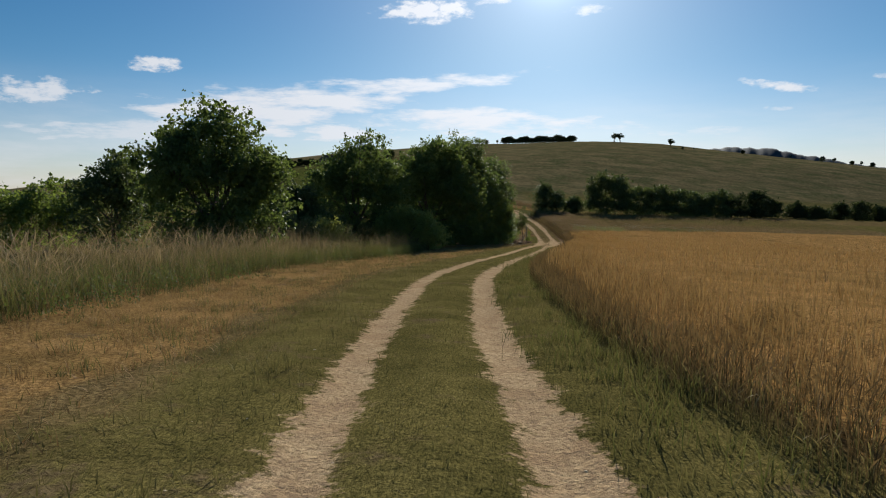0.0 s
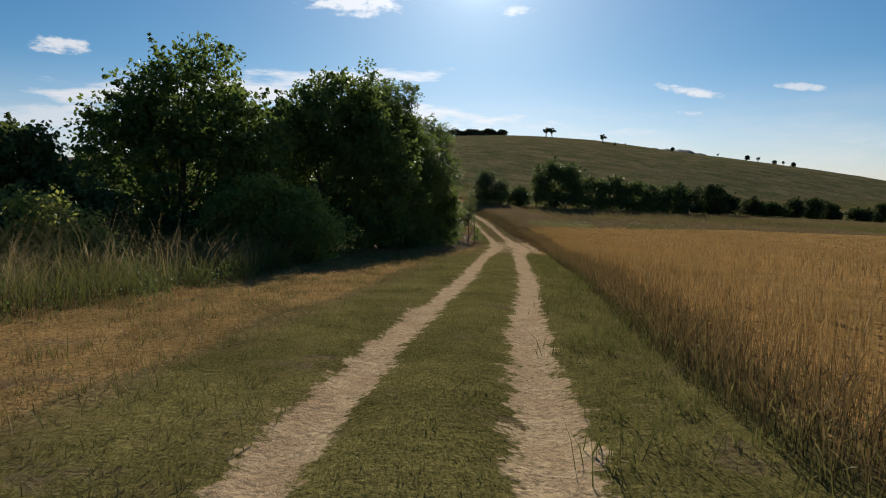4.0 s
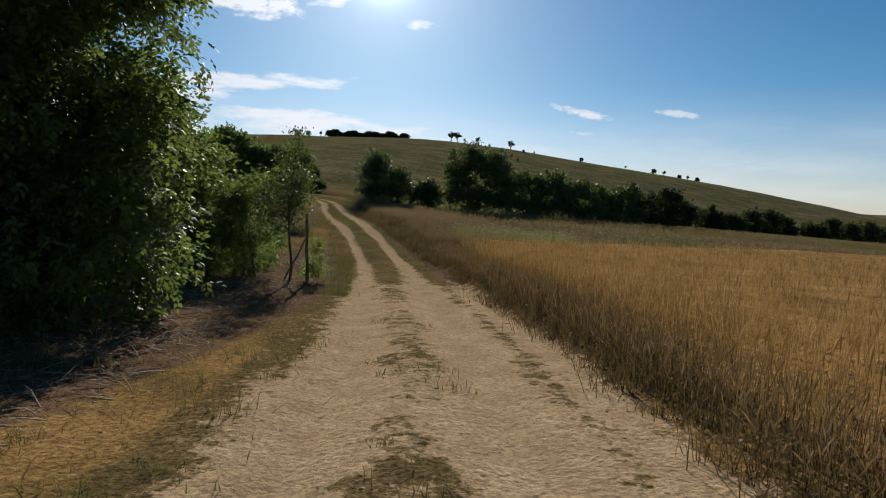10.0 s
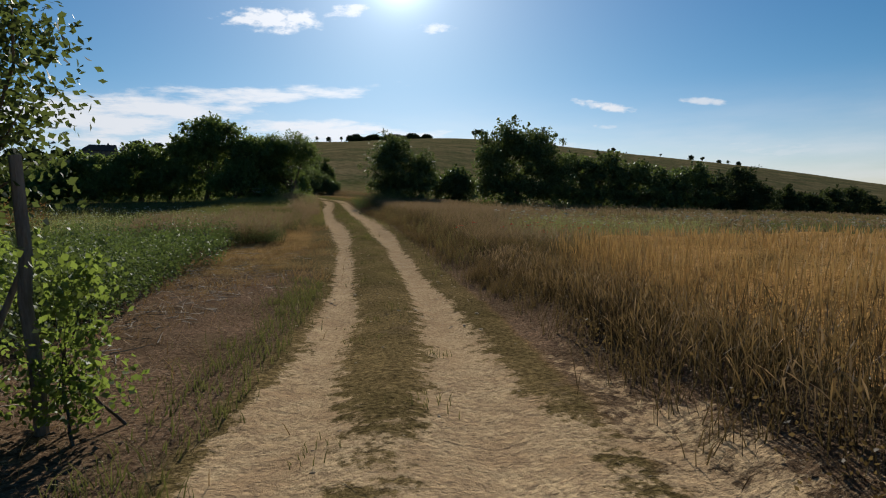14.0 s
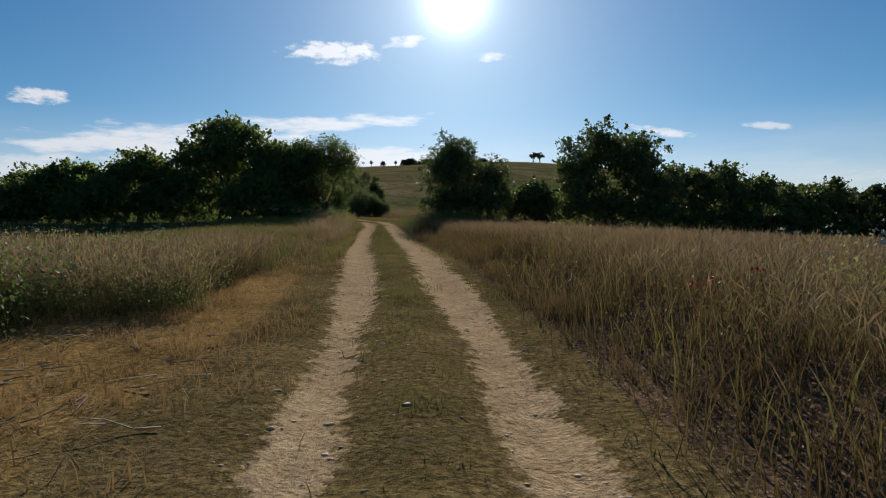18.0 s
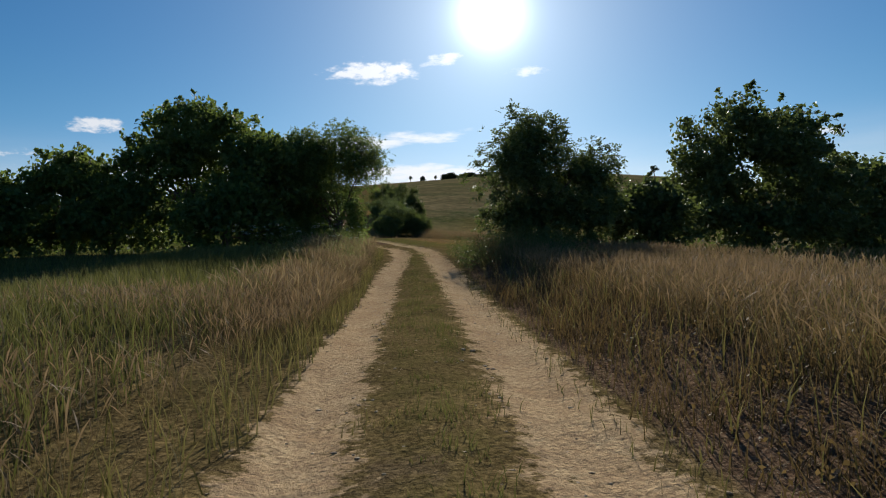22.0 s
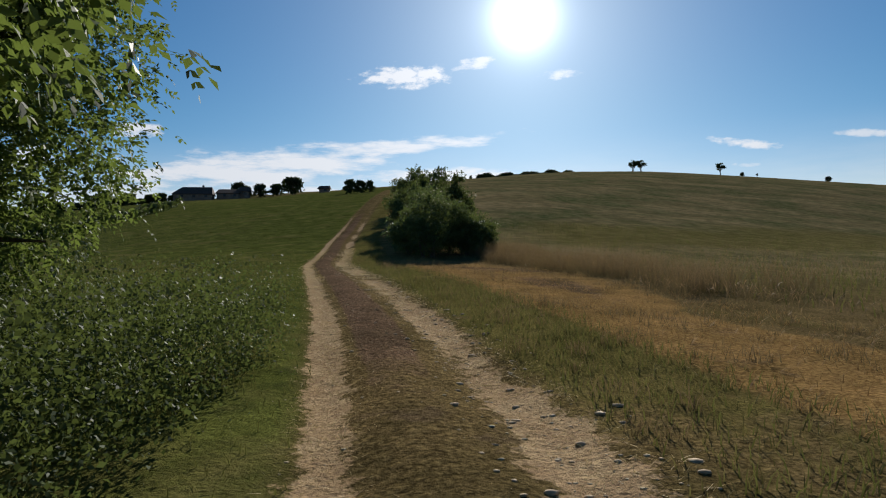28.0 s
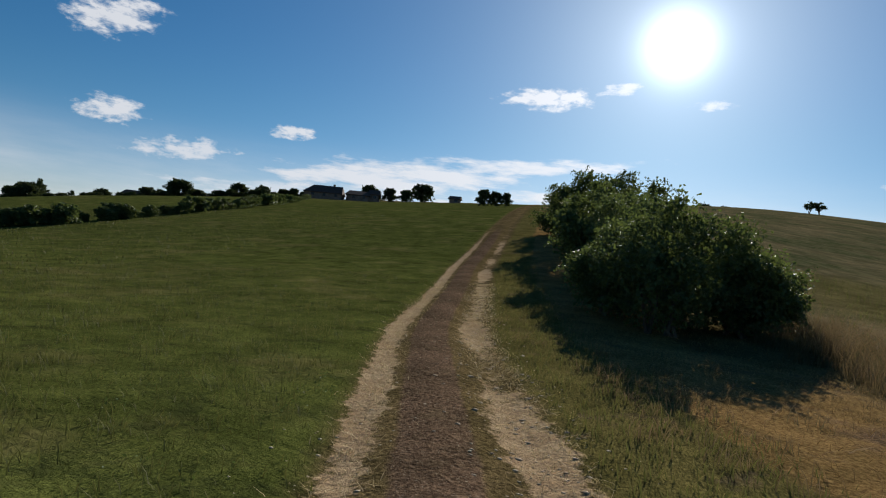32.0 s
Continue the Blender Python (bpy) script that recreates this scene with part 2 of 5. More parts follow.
def ground_material():
    m, k = material("earth and turf")
    p = k.add("ShaderNodeTexCoord").outputs["Object"]
    rut = k.add("ShaderNodeAttribute")
    rut.attribute_name = "cover"
    sep = k.add("ShaderNodeSeparateColor", {0: rut.outputs["Color"]})
    bare, green, mown = sep.outputs[0], sep.outputs[1], sep.outputs[2]
    other = k.add("ShaderNodeAttribute")
    other.attribute_name = "crop"
    sep2 = k.add("ShaderNodeSeparateColor", {0: other.outputs["Color"]})
    wheat, hill, lush, mulch = sep2.outputs[0], sep2.outputs[1], sep2.outputs[2], other.outputs["Alpha"]
    fine, mid, broad = k.noise(p, 22.0, 6.0, 0.7), k.noise(p, 2.2, 6.0, 0.65), k.noise(p, 0.12, 5.0, 0.6)
    blades = k.noise(k.add("ShaderNodeMapping", {"Vector": p, "Scale": (1.0, 0.35, 1.0)}).outputs[0], 60.0, 4.0, 0.7)
    dry = k.mix(k.ramp(fine, 0.32, 0.72), (0.07, 0.05, 0.022), (0.25, 0.18, 0.08))
    turf = k.mix(k.ramp(blades, 0.3, 0.7), (0.062, 0.056, 0.018), (0.2, 0.165, 0.055))
    grow = k.math("ADD", green, k.math("MULTIPLY", k.math("SUBTRACT", mid, 0.5), 0.9))
    col = k.mix(k.ramp(grow, 0.3, 0.75), dry, turf)
    hay = k.mix(k.ramp(fine, 0.32, 0.72), (0.14, 0.082, 0.031), (0.395, 0.25, 0.098))
    col = k.mix(k.ramp(k.math("ADD", mown, k.math("MULTIPLY", k.math("SUBTRACT", mid, 0.5), 0.8)), 0.35, 0.7), col, hay)
    chaff = k.mix(k.ramp(fine, 0.36, 0.7), (0.075, 0.048, 0.03), (0.235, 0.152, 0.094))
    chaff = k.mix(k.ramp(k.noise(p, 45.0, 3.0, 0.7), 0.56, 0.7), chaff, (0.3, 0.235, 0.165))
    col = k.mix(k.ramp(k.math("ADD", mulch, k.math("MULTIPLY", k.math("SUBTRACT", mid, 0.5), 0.9)), 0.3, 0.7), col, chaff)
    lawn = k.mix(k.ramp(k.math("ADD", blades, k.math("MULTIPLY", mid, 0.4)), 0.45, 0.95), (0.048, 0.058, 0.014), (0.135, 0.148, 0.036))
    lawn = k.mix(k.ramp(k.noise(p, 1.7, 6.0, 0.72), 0.48, 0.7), lawn, (0.05, 0.058, 0.018))
    lawn = k.mix(k.ramp(k.noise(p, 0.35, 5.0, 0.7), 0.5, 0.72), lawn, (0.145, 0.13, 0.045))
    col = k.mix(lush, col, lawn)
    streak = k.noise(k.add("ShaderNodeMapping", {"Vector": p, "Scale": (0.35, 1.0, 1.0), "Rotation": (0.0, 0.0, 0.3)}).outputs[0], 0.16, 6.0, 0.65)
    slope = k.mix(k.ramp(streak, 0.35, 0.68), (0.13, 0.106, 0.05), (0.26, 0.192, 0.1))
    slope = k.mix(k.ramp(broad, 0.42, 0.66), slope, (0.08, 0.092, 0.036))
    slope = k.mix(k.ramp(k.noise(p, 1.3, 5.0, 0.7), 0.35, 0.75), slope, (0.17, 0.145, 0.072))
    col = k.mix(hill, col, slope)
    straw = k.mix(k.ramp(fine, 0.3, 0.7), (0.17, 0.088, 0.031), (0.46, 0.275, 0.10))
    col = k.mix(wheat, col, straw)
    col = k.mix(1.0, col, k.mix(k.ramp(k.noise(p, 0.8, 6.0, 0.7), 0.35, 0.65), (0.68, 0.7, 0.66), (1.12, 1.1, 1.08)), "MULTIPLY")
    sand = k.mix(k.ramp(mid, 0.3, 0.7), (0.40, 0.268, 0.146), (0.555, 0.407, 0.228))
    sand = k.mix(k.ramp(fine, 0.35, 0.72), sand, (0.25, 0.17, 0.10))
    sand = k.mix(k.ramp(k.noise(p, 9.0, 5.0, 0.7), 0.58, 0.72), sand, (0.17, 0.12, 0.065))
    soil = k.mix(k.ramp(fine, 0.3, 0.7), (0.075, 0.05, 0.028), (0.19, 0.135, 0.075))
    patch = k.ramp(k.noise(p, 1.1, 7.0, 0.72), 0.56, 0.68)
    open_soil = k.math("MULTIPLY", k.math("MULTIPLY", patch, k.math("SUBTRACT", 1.0, lush)), k.math("MULTIPLY", 0.75, k.math("MULTIPLY", k.math("SUBTRACT", 1.0, hill), k.math("SUBTRACT", 1.0, wheat))))
    col = k.mix(open_soil, col, soil)
    edge = k.math("ADD", bare, k.math("MULTIPLY", k.math("SUBTRACT", k.noise(p, 3.2, 7.0, 0.75), 0.5), 1.9))
    edge = k.math("ADD", edge, k.math("MULTIPLY", k.math("SUBTRACT", k.noise(p, 14.0, 4.0, 0.7), 0.5), 0.9))
    col = k.mix(k.ramp(edge, 0.38, 0.62), col, sand)
    tall = k.math("ADD", k.math("MULTIPLY", fine, 0.6), k.math("MULTIPLY", k.noise(p, 7.0, 5.0, 0.7), 1.4))
    finish(k, col, 0.95, relief(k, tall, 0.75, 0.05), 0.0)
    return m


def leaf_material(name, dark, light, glow=0.3, spec=0.16, rough=0.55):
    m, k = material(name)
    g = k.add("ShaderNodeNewGeometry").outputs["Random Per Island"]
    r = k.add("ShaderNodeObjectInfo").outputs["Random"]
    p = k.add("ShaderNodeTexCoord").outputs["Object"]
    tone = k.math("ADD", k.math("MULTIPLY", g, 0.75), k.math("MULTIPLY", k.noise(p, 0.8, 3.0), 0.5))
    col = k.mix(k.ramp(tone, 0.15, 1.05), dark, light)
    col = k.mix(k.math("MULTIPLY", r, 0.25), col, (0.09, 0.085, 0.02))
    warm = k.mix(0.6, col, tuple(min(1.0, c * f) for c, f in zip(light, (2.1, 2.0, 1.0))))
    finish(k, col, rough, None, spec, glow, warm)
    return m


def blade_material(name, low, high, tip, glow=0.35):
    """Stems whose colour goes from the foot to the tip by their own height."""
    m, k = material(name)
    a = k.add("ShaderNodeAttribute")
    a.attribute_name = "along"
    g = k.add("ShaderNodeNewGeometry").outputs["Random Per Island"]
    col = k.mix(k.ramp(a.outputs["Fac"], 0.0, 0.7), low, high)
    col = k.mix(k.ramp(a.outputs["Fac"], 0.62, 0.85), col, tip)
    col = k.mix(k.math("MULTIPLY", g, 0.55), col, k.mix(1.0, col, (0.55, 0.5, 0.42), "MULTIPLY"))
    p = k.add("ShaderNodeTexCoord").outputs["Object"]
    col = k.mix(k.math("MULTIPLY", k.ramp(k.noise(p, 0.35, 4.0, 0.6), 0.4, 0.7), 0.6), col, k.mix(1.0, col, (0.62, 0.66, 0.55), "MULTIPLY"))
    finish(k, col, 0.7, None, 0.2, glow, k.mix(0.5, col, tuple(min(1.0, c * 1.7) for c in high)))
    return m


def bark_material(name, a, b):
    m, k = material(name)
    p = k.add("ShaderNodeTexCoord").outputs["Object"]
    n = k.noise(k.add("ShaderNodeMapping", {"Vector": p, "Scale": (1.0, 1.0, 0.18)}).outputs[0], 16.0, 6.0, 0.7)
    finish(k, k.mix(k.ramp(n, 0.3, 0.7), a, b), 0.9, relief(k, n, 0.8, 0.02), 0.15)
    return m


def plain_material(name, a, b, scale=6.0, rough=0.85):
    m, k = material(name)
    p = k.add("ShaderNodeTexCoord").outputs["Object"]
    n = k.noise(p, scale, 6.0, 0.65)
    finish(k, k.mix(k.ramp(n, 0.3, 0.7), a, b), rough, relief(k, n, 0.4, 0.02), 0.2)
    return m


EARTH = ground_material()
BARK = bark_material("grey brown bark", (0.06, 0.045, 0.032), (0.16, 0.125, 0.09))
WALNUT = leaf_material("dark broad leaves", (0.042, 0.068, 0.022), (0.12, 0.165, 0.055), 0.4)
BRIGHT = leaf_material("fresh green leaves", (0.055, 0.088, 0.025), (0.16, 0.215, 0.06), 0.44)
BUSHY = leaf_material("dull hedge leaves", (0.038, 0.058, 0.024), (0.105, 0.138, 0.054), 0.3)
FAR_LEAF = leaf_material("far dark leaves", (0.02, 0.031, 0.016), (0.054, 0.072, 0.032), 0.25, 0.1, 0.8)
NETTLE = leaf_material("weed leaves", (0.032, 0.053, 0.02), (0.095, 0.13, 0.05), 0.32, 0.08)
PALELEAF = leaf_material("pale grey-green leaves", (0.075, 0.09, 0.045), (0.2, 0.22, 0.11), 0.4, 0.12, 0.6)
# lighter leaf copy with a sunlit tone put into its colour
LITLEAF = leaf_material("yellow-green leaves with sunlight in their colour", (0.11, 0.13, 0.04), (0.29, 0.315, 0.1), 0.45, 0.2)
BRAMBLE = leaf_material("dark bramble leaves", (0.034, 0.052, 0.022), (0.092, 0.12, 0.048), 0.3, 0.07)
# darker copy of dry grass, with shade put into the stem colour
SHADY = blade_material("dark dry stems with shade in their colour", (0.035, 0.032, 0.013), (0.11, 0.075, 0.03), (0.22, 0.14, 0.055))
DOCK = leaf_material("brown dock seed and leaves", (0.07, 0.04, 0.02), (0.16, 0.09, 0.045), 0.3, 0.05)
DEAD = leaf_material("dead brown weeds", (0.055, 0.038, 0.024), (0.15, 0.105, 0.062), 0.3, 0.05)
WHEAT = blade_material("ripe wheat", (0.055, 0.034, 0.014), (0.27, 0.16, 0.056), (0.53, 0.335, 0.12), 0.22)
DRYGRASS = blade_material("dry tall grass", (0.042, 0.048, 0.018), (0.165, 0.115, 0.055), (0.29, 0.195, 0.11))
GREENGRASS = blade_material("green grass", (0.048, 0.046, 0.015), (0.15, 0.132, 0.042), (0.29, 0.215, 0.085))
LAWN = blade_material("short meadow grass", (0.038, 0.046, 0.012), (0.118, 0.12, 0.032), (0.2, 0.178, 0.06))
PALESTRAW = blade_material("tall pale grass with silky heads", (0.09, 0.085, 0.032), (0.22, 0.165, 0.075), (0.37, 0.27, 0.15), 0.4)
HAY = blade_material("cut hay", (0.16, 0.085, 0.035), (0.36, 0.225, 0.09), (0.46, 0.31, 0.14), 0.2)

# ---- ground ----


def zones(x, y, z):
    """What covers the ground at each place."""
    s = x - track_x(np.clip(y, -12, 215))
    n = wave(x, y, 2.1, 1.0)
    broad = 0.27 + 0.06 * step(y, 40, 48) - 0.09 * step(y, 69, 72) * step(y, 83, 79) + 0.09 * step(y, 79, 84) * step(y, 116, 110)
    half = half_gauge(y)
    rut = np.maximum(np.exp(-((s + half) / broad) ** 2), np.exp(-((s - half) / (1.15 * broad)) ** 2))
    worn = step(y, 44, 52) * step(y, 68, 61)
    bare = rut * (0.95 + 0.15 * n) + worn * np.exp(-((s - 0.1) / 1.9) ** 4) * (0.55 + 0.3 * n)
    bare = np.maximum(bare, 0.8 * np.exp(-((s - 1.75) / 0.42) ** 2) * step(y, 45, 51) * step(y, 70, 62))
    rims = (1.0 + 0.3 * n) * np.exp(-((s + 0.66) / 0.2) ** 2) + (0.72 + 0.5 * n) * np.exp(-((s - 0.82) / 0.3) ** 2)
    late = step(y, 114, 119)
    bare = (bare * (1 - late) + rims * late) * step(y, 190, 150)
    green = np.where(s < 0, 0.5 * step(s, -3.6, -1.9) * step(y, 55, 40) + 0.2, 0.75 * step(s, 2.9, 2.0) * step(y, 52, 40) + 0.25)
    green = green + 0.35 * step(np.abs(s), 0.8, 0.3) * step(y, 50, 40) - 0.4 * step(np.abs(s), 1.0, 0.7) * step(y, 116, 121)
    green = green + 0.3 * step(s, 10, 16) * step(beyond(x, y), -12, -9)
    green = np.where((y > 72) & (y < 112), 0.35 + 0.35 * step(s, -9, -16) + 0.08 * step(np.abs(s), 0.5, 0.2) + 0.4 * step(s, 12, 20) * step(y, 98, 106), green)
    green = green + 0.45 * step(np.abs(s + 1.6), 0.5, 0.2) * step(y, 60, 64) * step(y, 74, 69)
    green = green + 0.6 * step(np.abs(s - 2.0), 1.1, 0.6) * step(y, 115, 121) + 0.25 * wave(x, y, 2.0, 8.0) * step(s, 3, 5) * step(y, 113, 119)
    mown = step(s, -2.3 + 0.3 * n, -3.7 + 0.3 * n) * step(s, -9.0, -7.8) * step(y, 60, 45) * (0.95 + 0.25 * wave(x, y, 1.6, 6.0))
    mown = np.maximum(mown, step(s, -1.3, -2.3) * step(s, -8.0 + 2.6 * step(y, 74, 80), -5.5 + 2.0 * step(y, 74, 80)) * step(y, 44, 52) * step(y, 87, 84))
    mown = np.where(s < 0, mown * (1 - 0.5 * step(y, 56, 60) * step(y, 80, 76)), mown)
    mown = np.maximum(mown, 0.8 * step(s, 2.3 + 0.2 * n, 3.1) * step(s, 5.8, 4.8) * step(y, 108, 114) * step(y, 215, 190))
    mown = np.maximum(mown, 0.85 * step(s, 2.2, 3.2) * step(x + 0.8 * n, 18.4, 17.2) * step(y, 110, 116) * step(y, 143, 139))
    mown = np.maximum(mown, 0.8 * step(s, 1.2, 1.7) * step(s, 3.0, 2.5) * step(y, 45, 49) * step(y, 76, 71))
    litter_y = step(y, 47, 54) * step(y, 78, 72)
    verge = np.interp(y, [54, 65], [-2.8, -1.1])
    mulch = np.maximum(0.95 * step(s, verge + 0.3, verge - 0.5) * litter_y * step(s, -14, -11), 0.85 * step(s, 1.25, 1.7) * step(s, 3.6, 2.8) * step(y, 49, 60) * step(y, 113, 106))
    mulch = np.maximum(mulch, (0.55 + 0.3 * wave(x, y, 2.6, 3.0)) * step(s, 3.2, 5.0) * step(x, 18, 16.6) * step(y, 112, 118) * step(y, 143, 138))
    mulch = np.maximum(mulch, 0.85 * step(np.abs(s), 0.42, 0.3) * step(y, 116, 122) * step(y, 190, 160))
    lush = step(s, -0.72, -1.0) * step(y, 110, 119) * step(beyond(x, y), 260, 130)
    crop = wheat_cover(x, y)
    hill = np.where(s > 0, step(beyond(x, y), 6, 26), step(beyond(x, y), 130, 260)) * (1 - lush)
    band = step(x, 19, 24) * step(beyond(x, y) + 3 * wave(x, y, 9.0, 2.0), 33, 38) * step(beyond(x, y) + 3 * wave(x, y, 7.0, 5.0), 54, 46)
    hill = hill * np.where(s > 0, step(s, 5, 10), 1.0) * (1 - 0.75 * band)
    green = green + 0.7 * band
    return np.clip(bare, 0, 1), np.clip(green, 0, 1), np.clip(mown, 0, 1), crop, hill, lush, np.clip(mulch, 0, 1)


def wheat_cover(x, y):
    s = x - track_x(np.clip(y, -12, 215))
    lip = 2.45 + 0.25 * wave(x * 0, y, 3.0, 4.0) + 0.05 * step(y, 46, 56)
    end = 69.6 + 1.2 * np.clip(x - 14.5, 0, 2.5) + 0.38 * np.clip(x - 17, 0, 26) + 0.12 * np.clip(x - 43, 0, 150)
    return step(s, lip, lip + 0.35) * step(y, end + 0.7 + 0.4 * wave(x, y, 2.0), end) * step(x, 190, 150)


def build_ground():
    rows = [-12.0]
    while rows[-1] < 2600:
        y = rows[-1]
        rows.append(y + (0.34 if y < 150 else min(0.34 * 1.045 ** (len(rows) - 477), 140)))
    rows = [-2500, -1200, -500, -200, -90, -45, -25, -17, -14] + rows
    cols = list(np.arange(-2.6, 2.61, 0.13))
    g = 0.14
    while cols[-1] < 2600:
        cols.append(cols[-1] + g)
        cols.insert(0, cols[0] - g)
        g *= 1.085
    rows, cols = np.array(rows), np.array(cols)
    yy, ss = np.meshgrid(rows, cols, indexing="ij")
    xx = ss + track_x(np.clip(yy, -12, 215))
    zz = land(xx, yy)
    crop = wheat_cover(xx, yy)
    inner = crop * step(ss, 3.4, 5.0)
    zz = zz + 0.5 * inner
    nr, nc = xx.shape
    verts = np.stack([xx, yy, zz], -1).reshape(-1, 3)
    i = np.arange(nr * nc).reshape(nr, nc)
    faces = np.stack([i[:-1, :-1], i[:-1, 1:], i[1:, 1:], i[1:, :-1]], -1).reshape(-1, 4)
    me = quad_mesh("ground", verts, faces)
    bare, green, mown, crop, hill, lush, mulch = zones(xx.ravel(), yy.ravel(), zz.ravel())
    one = np.ones_like(bare)
    for name, data in (("cover", (bare, green, mown, one)), ("crop", (crop, hill, lush, mulch))):
        at = me.attributes.new(name, "FLOAT_COLOR", "POINT")
        at.data.foreach_set("color", np.stack(data, -1).astype(np.float32).ravel())
    me.shade_smooth()
    me.materials.append(EARTH)
    return tagged(new("ground", me), "rolling farmland with a rutted sandy track, turf and dry grass", "ground", kind="structure")


def quad_mesh(name, verts, faces):
    """A mesh from arrays of corners and of faces that all have as many corners."""
    me = bpy.data.meshes.new(name)
    verts, faces = np.asarray(verts, np.float32), np.asarray(faces, np.int32)
    n, c = faces.shape
    me.vertices.add(len(verts))
    me.vertices.foreach_set("co", verts.ravel())
    me.loops.add(n * c)
    me.loops.foreach_set("vertex_index", faces.ravel())
    me.polygons.add(n)
    me.polygons.foreach_set("loop_start", np.arange(0, n * c, c, dtype=np.int32))
    me.polygons.foreach_set("loop_total", np.full(n, c, np.int32))
    me.update(calc_edges=True)
    return me


build_ground()

# ---- plants ----


def leaf_cards(rng, at, size, out=None):
    """Small folded leaves, each two triangles with a crease, at the given places."""
    n = len(at)
    d = rng.normal(size=(n, 3))
    d[:, 2] -= 0.35
    if out is not None:
        d += out * 0.6
    d /= np.linalg.norm(d, axis=1)[:, None]
    e = np.cross(d, rng.normal(size=(n, 3)))
    e /= np.linalg.norm(e, axis=1)[:, None] + 1e-9
    up = np.cross(d, e)
    ln = size * rng.uniform(0.65, 1.35, n)[:, None]
    w = ln * rng.uniform(0.26, 0.36, n)[:, None]
    base, tip = at - d * ln * 0.5, at + d * ln * 0.5
    left = at + e * w + up * w * 0.35
    right = at - e * w + up * w * 0.35
    verts = np.stack([base, left, tip, right], 1).reshape(-1, 3)
    return verts, np.arange(n * 4).reshape(n, 4)


def leaf_sprays(rng, at, size, out, pairs=2):
    """Drooping compound leaves: leaflets in pairs along a stalk, with one at its end; each leaflet is two creased halves."""
    n = len(at)
    d = rng.normal(size=(n, 3)) * 0.7 + out * 0.9
    d[:, 2] -= 0.3
    d /= np.linalg.norm(d, axis=1)[:, None]
    side = np.cross(d, np.array([0, 0, 1.0]) + rng.normal(size=(n, 3)) * 0.35)
    side /= np.linalg.norm(side, axis=1)[:, None] + 1e-9
    up = np.cross(side, d)
    reach = size * rng.uniform(1.3, 2.1, n)[:, None]
    verts = []
    for i in range(2 * pairs + 1):
        t = 1.0 if i == 2 * pairs else (i // 2 + 0.6) / (pairs + 0.4)
        sgn = 0.0 if i == 2 * pairs else (1.0, -1.0)[i % 2]
        foot = at + d * reach * t - np.array([0, 0, 0.32]) * reach * t * t
        way = d * (1.0 if sgn == 0 else 0.55) + side * sgn * 0.85 - np.array([0, 0, 0.42]) + rng.normal(size=(n, 3)) * 0.16
        way /= np.linalg.norm(way, axis=1)[:, None]
        across = np.cross(way, up + rng.normal(size=(n, 3)) * 0.25)
        across /= np.linalg.norm(across, axis=1)[:, None] + 1e-9
        lift = np.cross(across, way)
        ln = size * rng.uniform(0.75, 1.25, n)[:, None]
        w = ln * 0.29
        tip = foot + way * ln
        l1, r1 = (foot + way * ln * 0.45 + across * w * q + lift * w * 0.3 for q in (1, -1))
        verts += [foot, l1, tip, r1]
    v = np.stack(verts, 1).reshape(-1, 3)
    return v, np.arange(len(v)).reshape(-1, 4)


def limb(verts, faces, a, b, ra, rb, rng, bend=0.06, sides=6, parts=4):
    """A tapered bent branch from a to b."""
    a, b = np.array(a, float), np.array(b, float)
    d = b - a
    length = np.linalg.norm(d)
    d = d / max(length, 1e-6)
    e = np.cross(d, [0.3, 0.9, 0.2])
    e /= np.linalg.norm(e)
    f = np.cross(d, e)
    off = np.zeros(3)
    start = len(verts)
    for i in range(parts + 1):
        t = i / parts
        if 0 < i < parts:
            off = off + rng.normal(size=3) * bend * length / parts
        c = a + d * length * t + off
        r = ra + (rb - ra) * t
        for j in range(sides):
            q = 2 * math.pi * j / sides
            verts.append(c + (e * math.cos(q) + f * math.sin(q)) * r)
    for i in range(parts):
        for j in range(sides):
            k = start + i * sides
            faces.append((k + j, k + (j + 1) % sides, k + sides + (j + 1) % sides, k + sides + j))


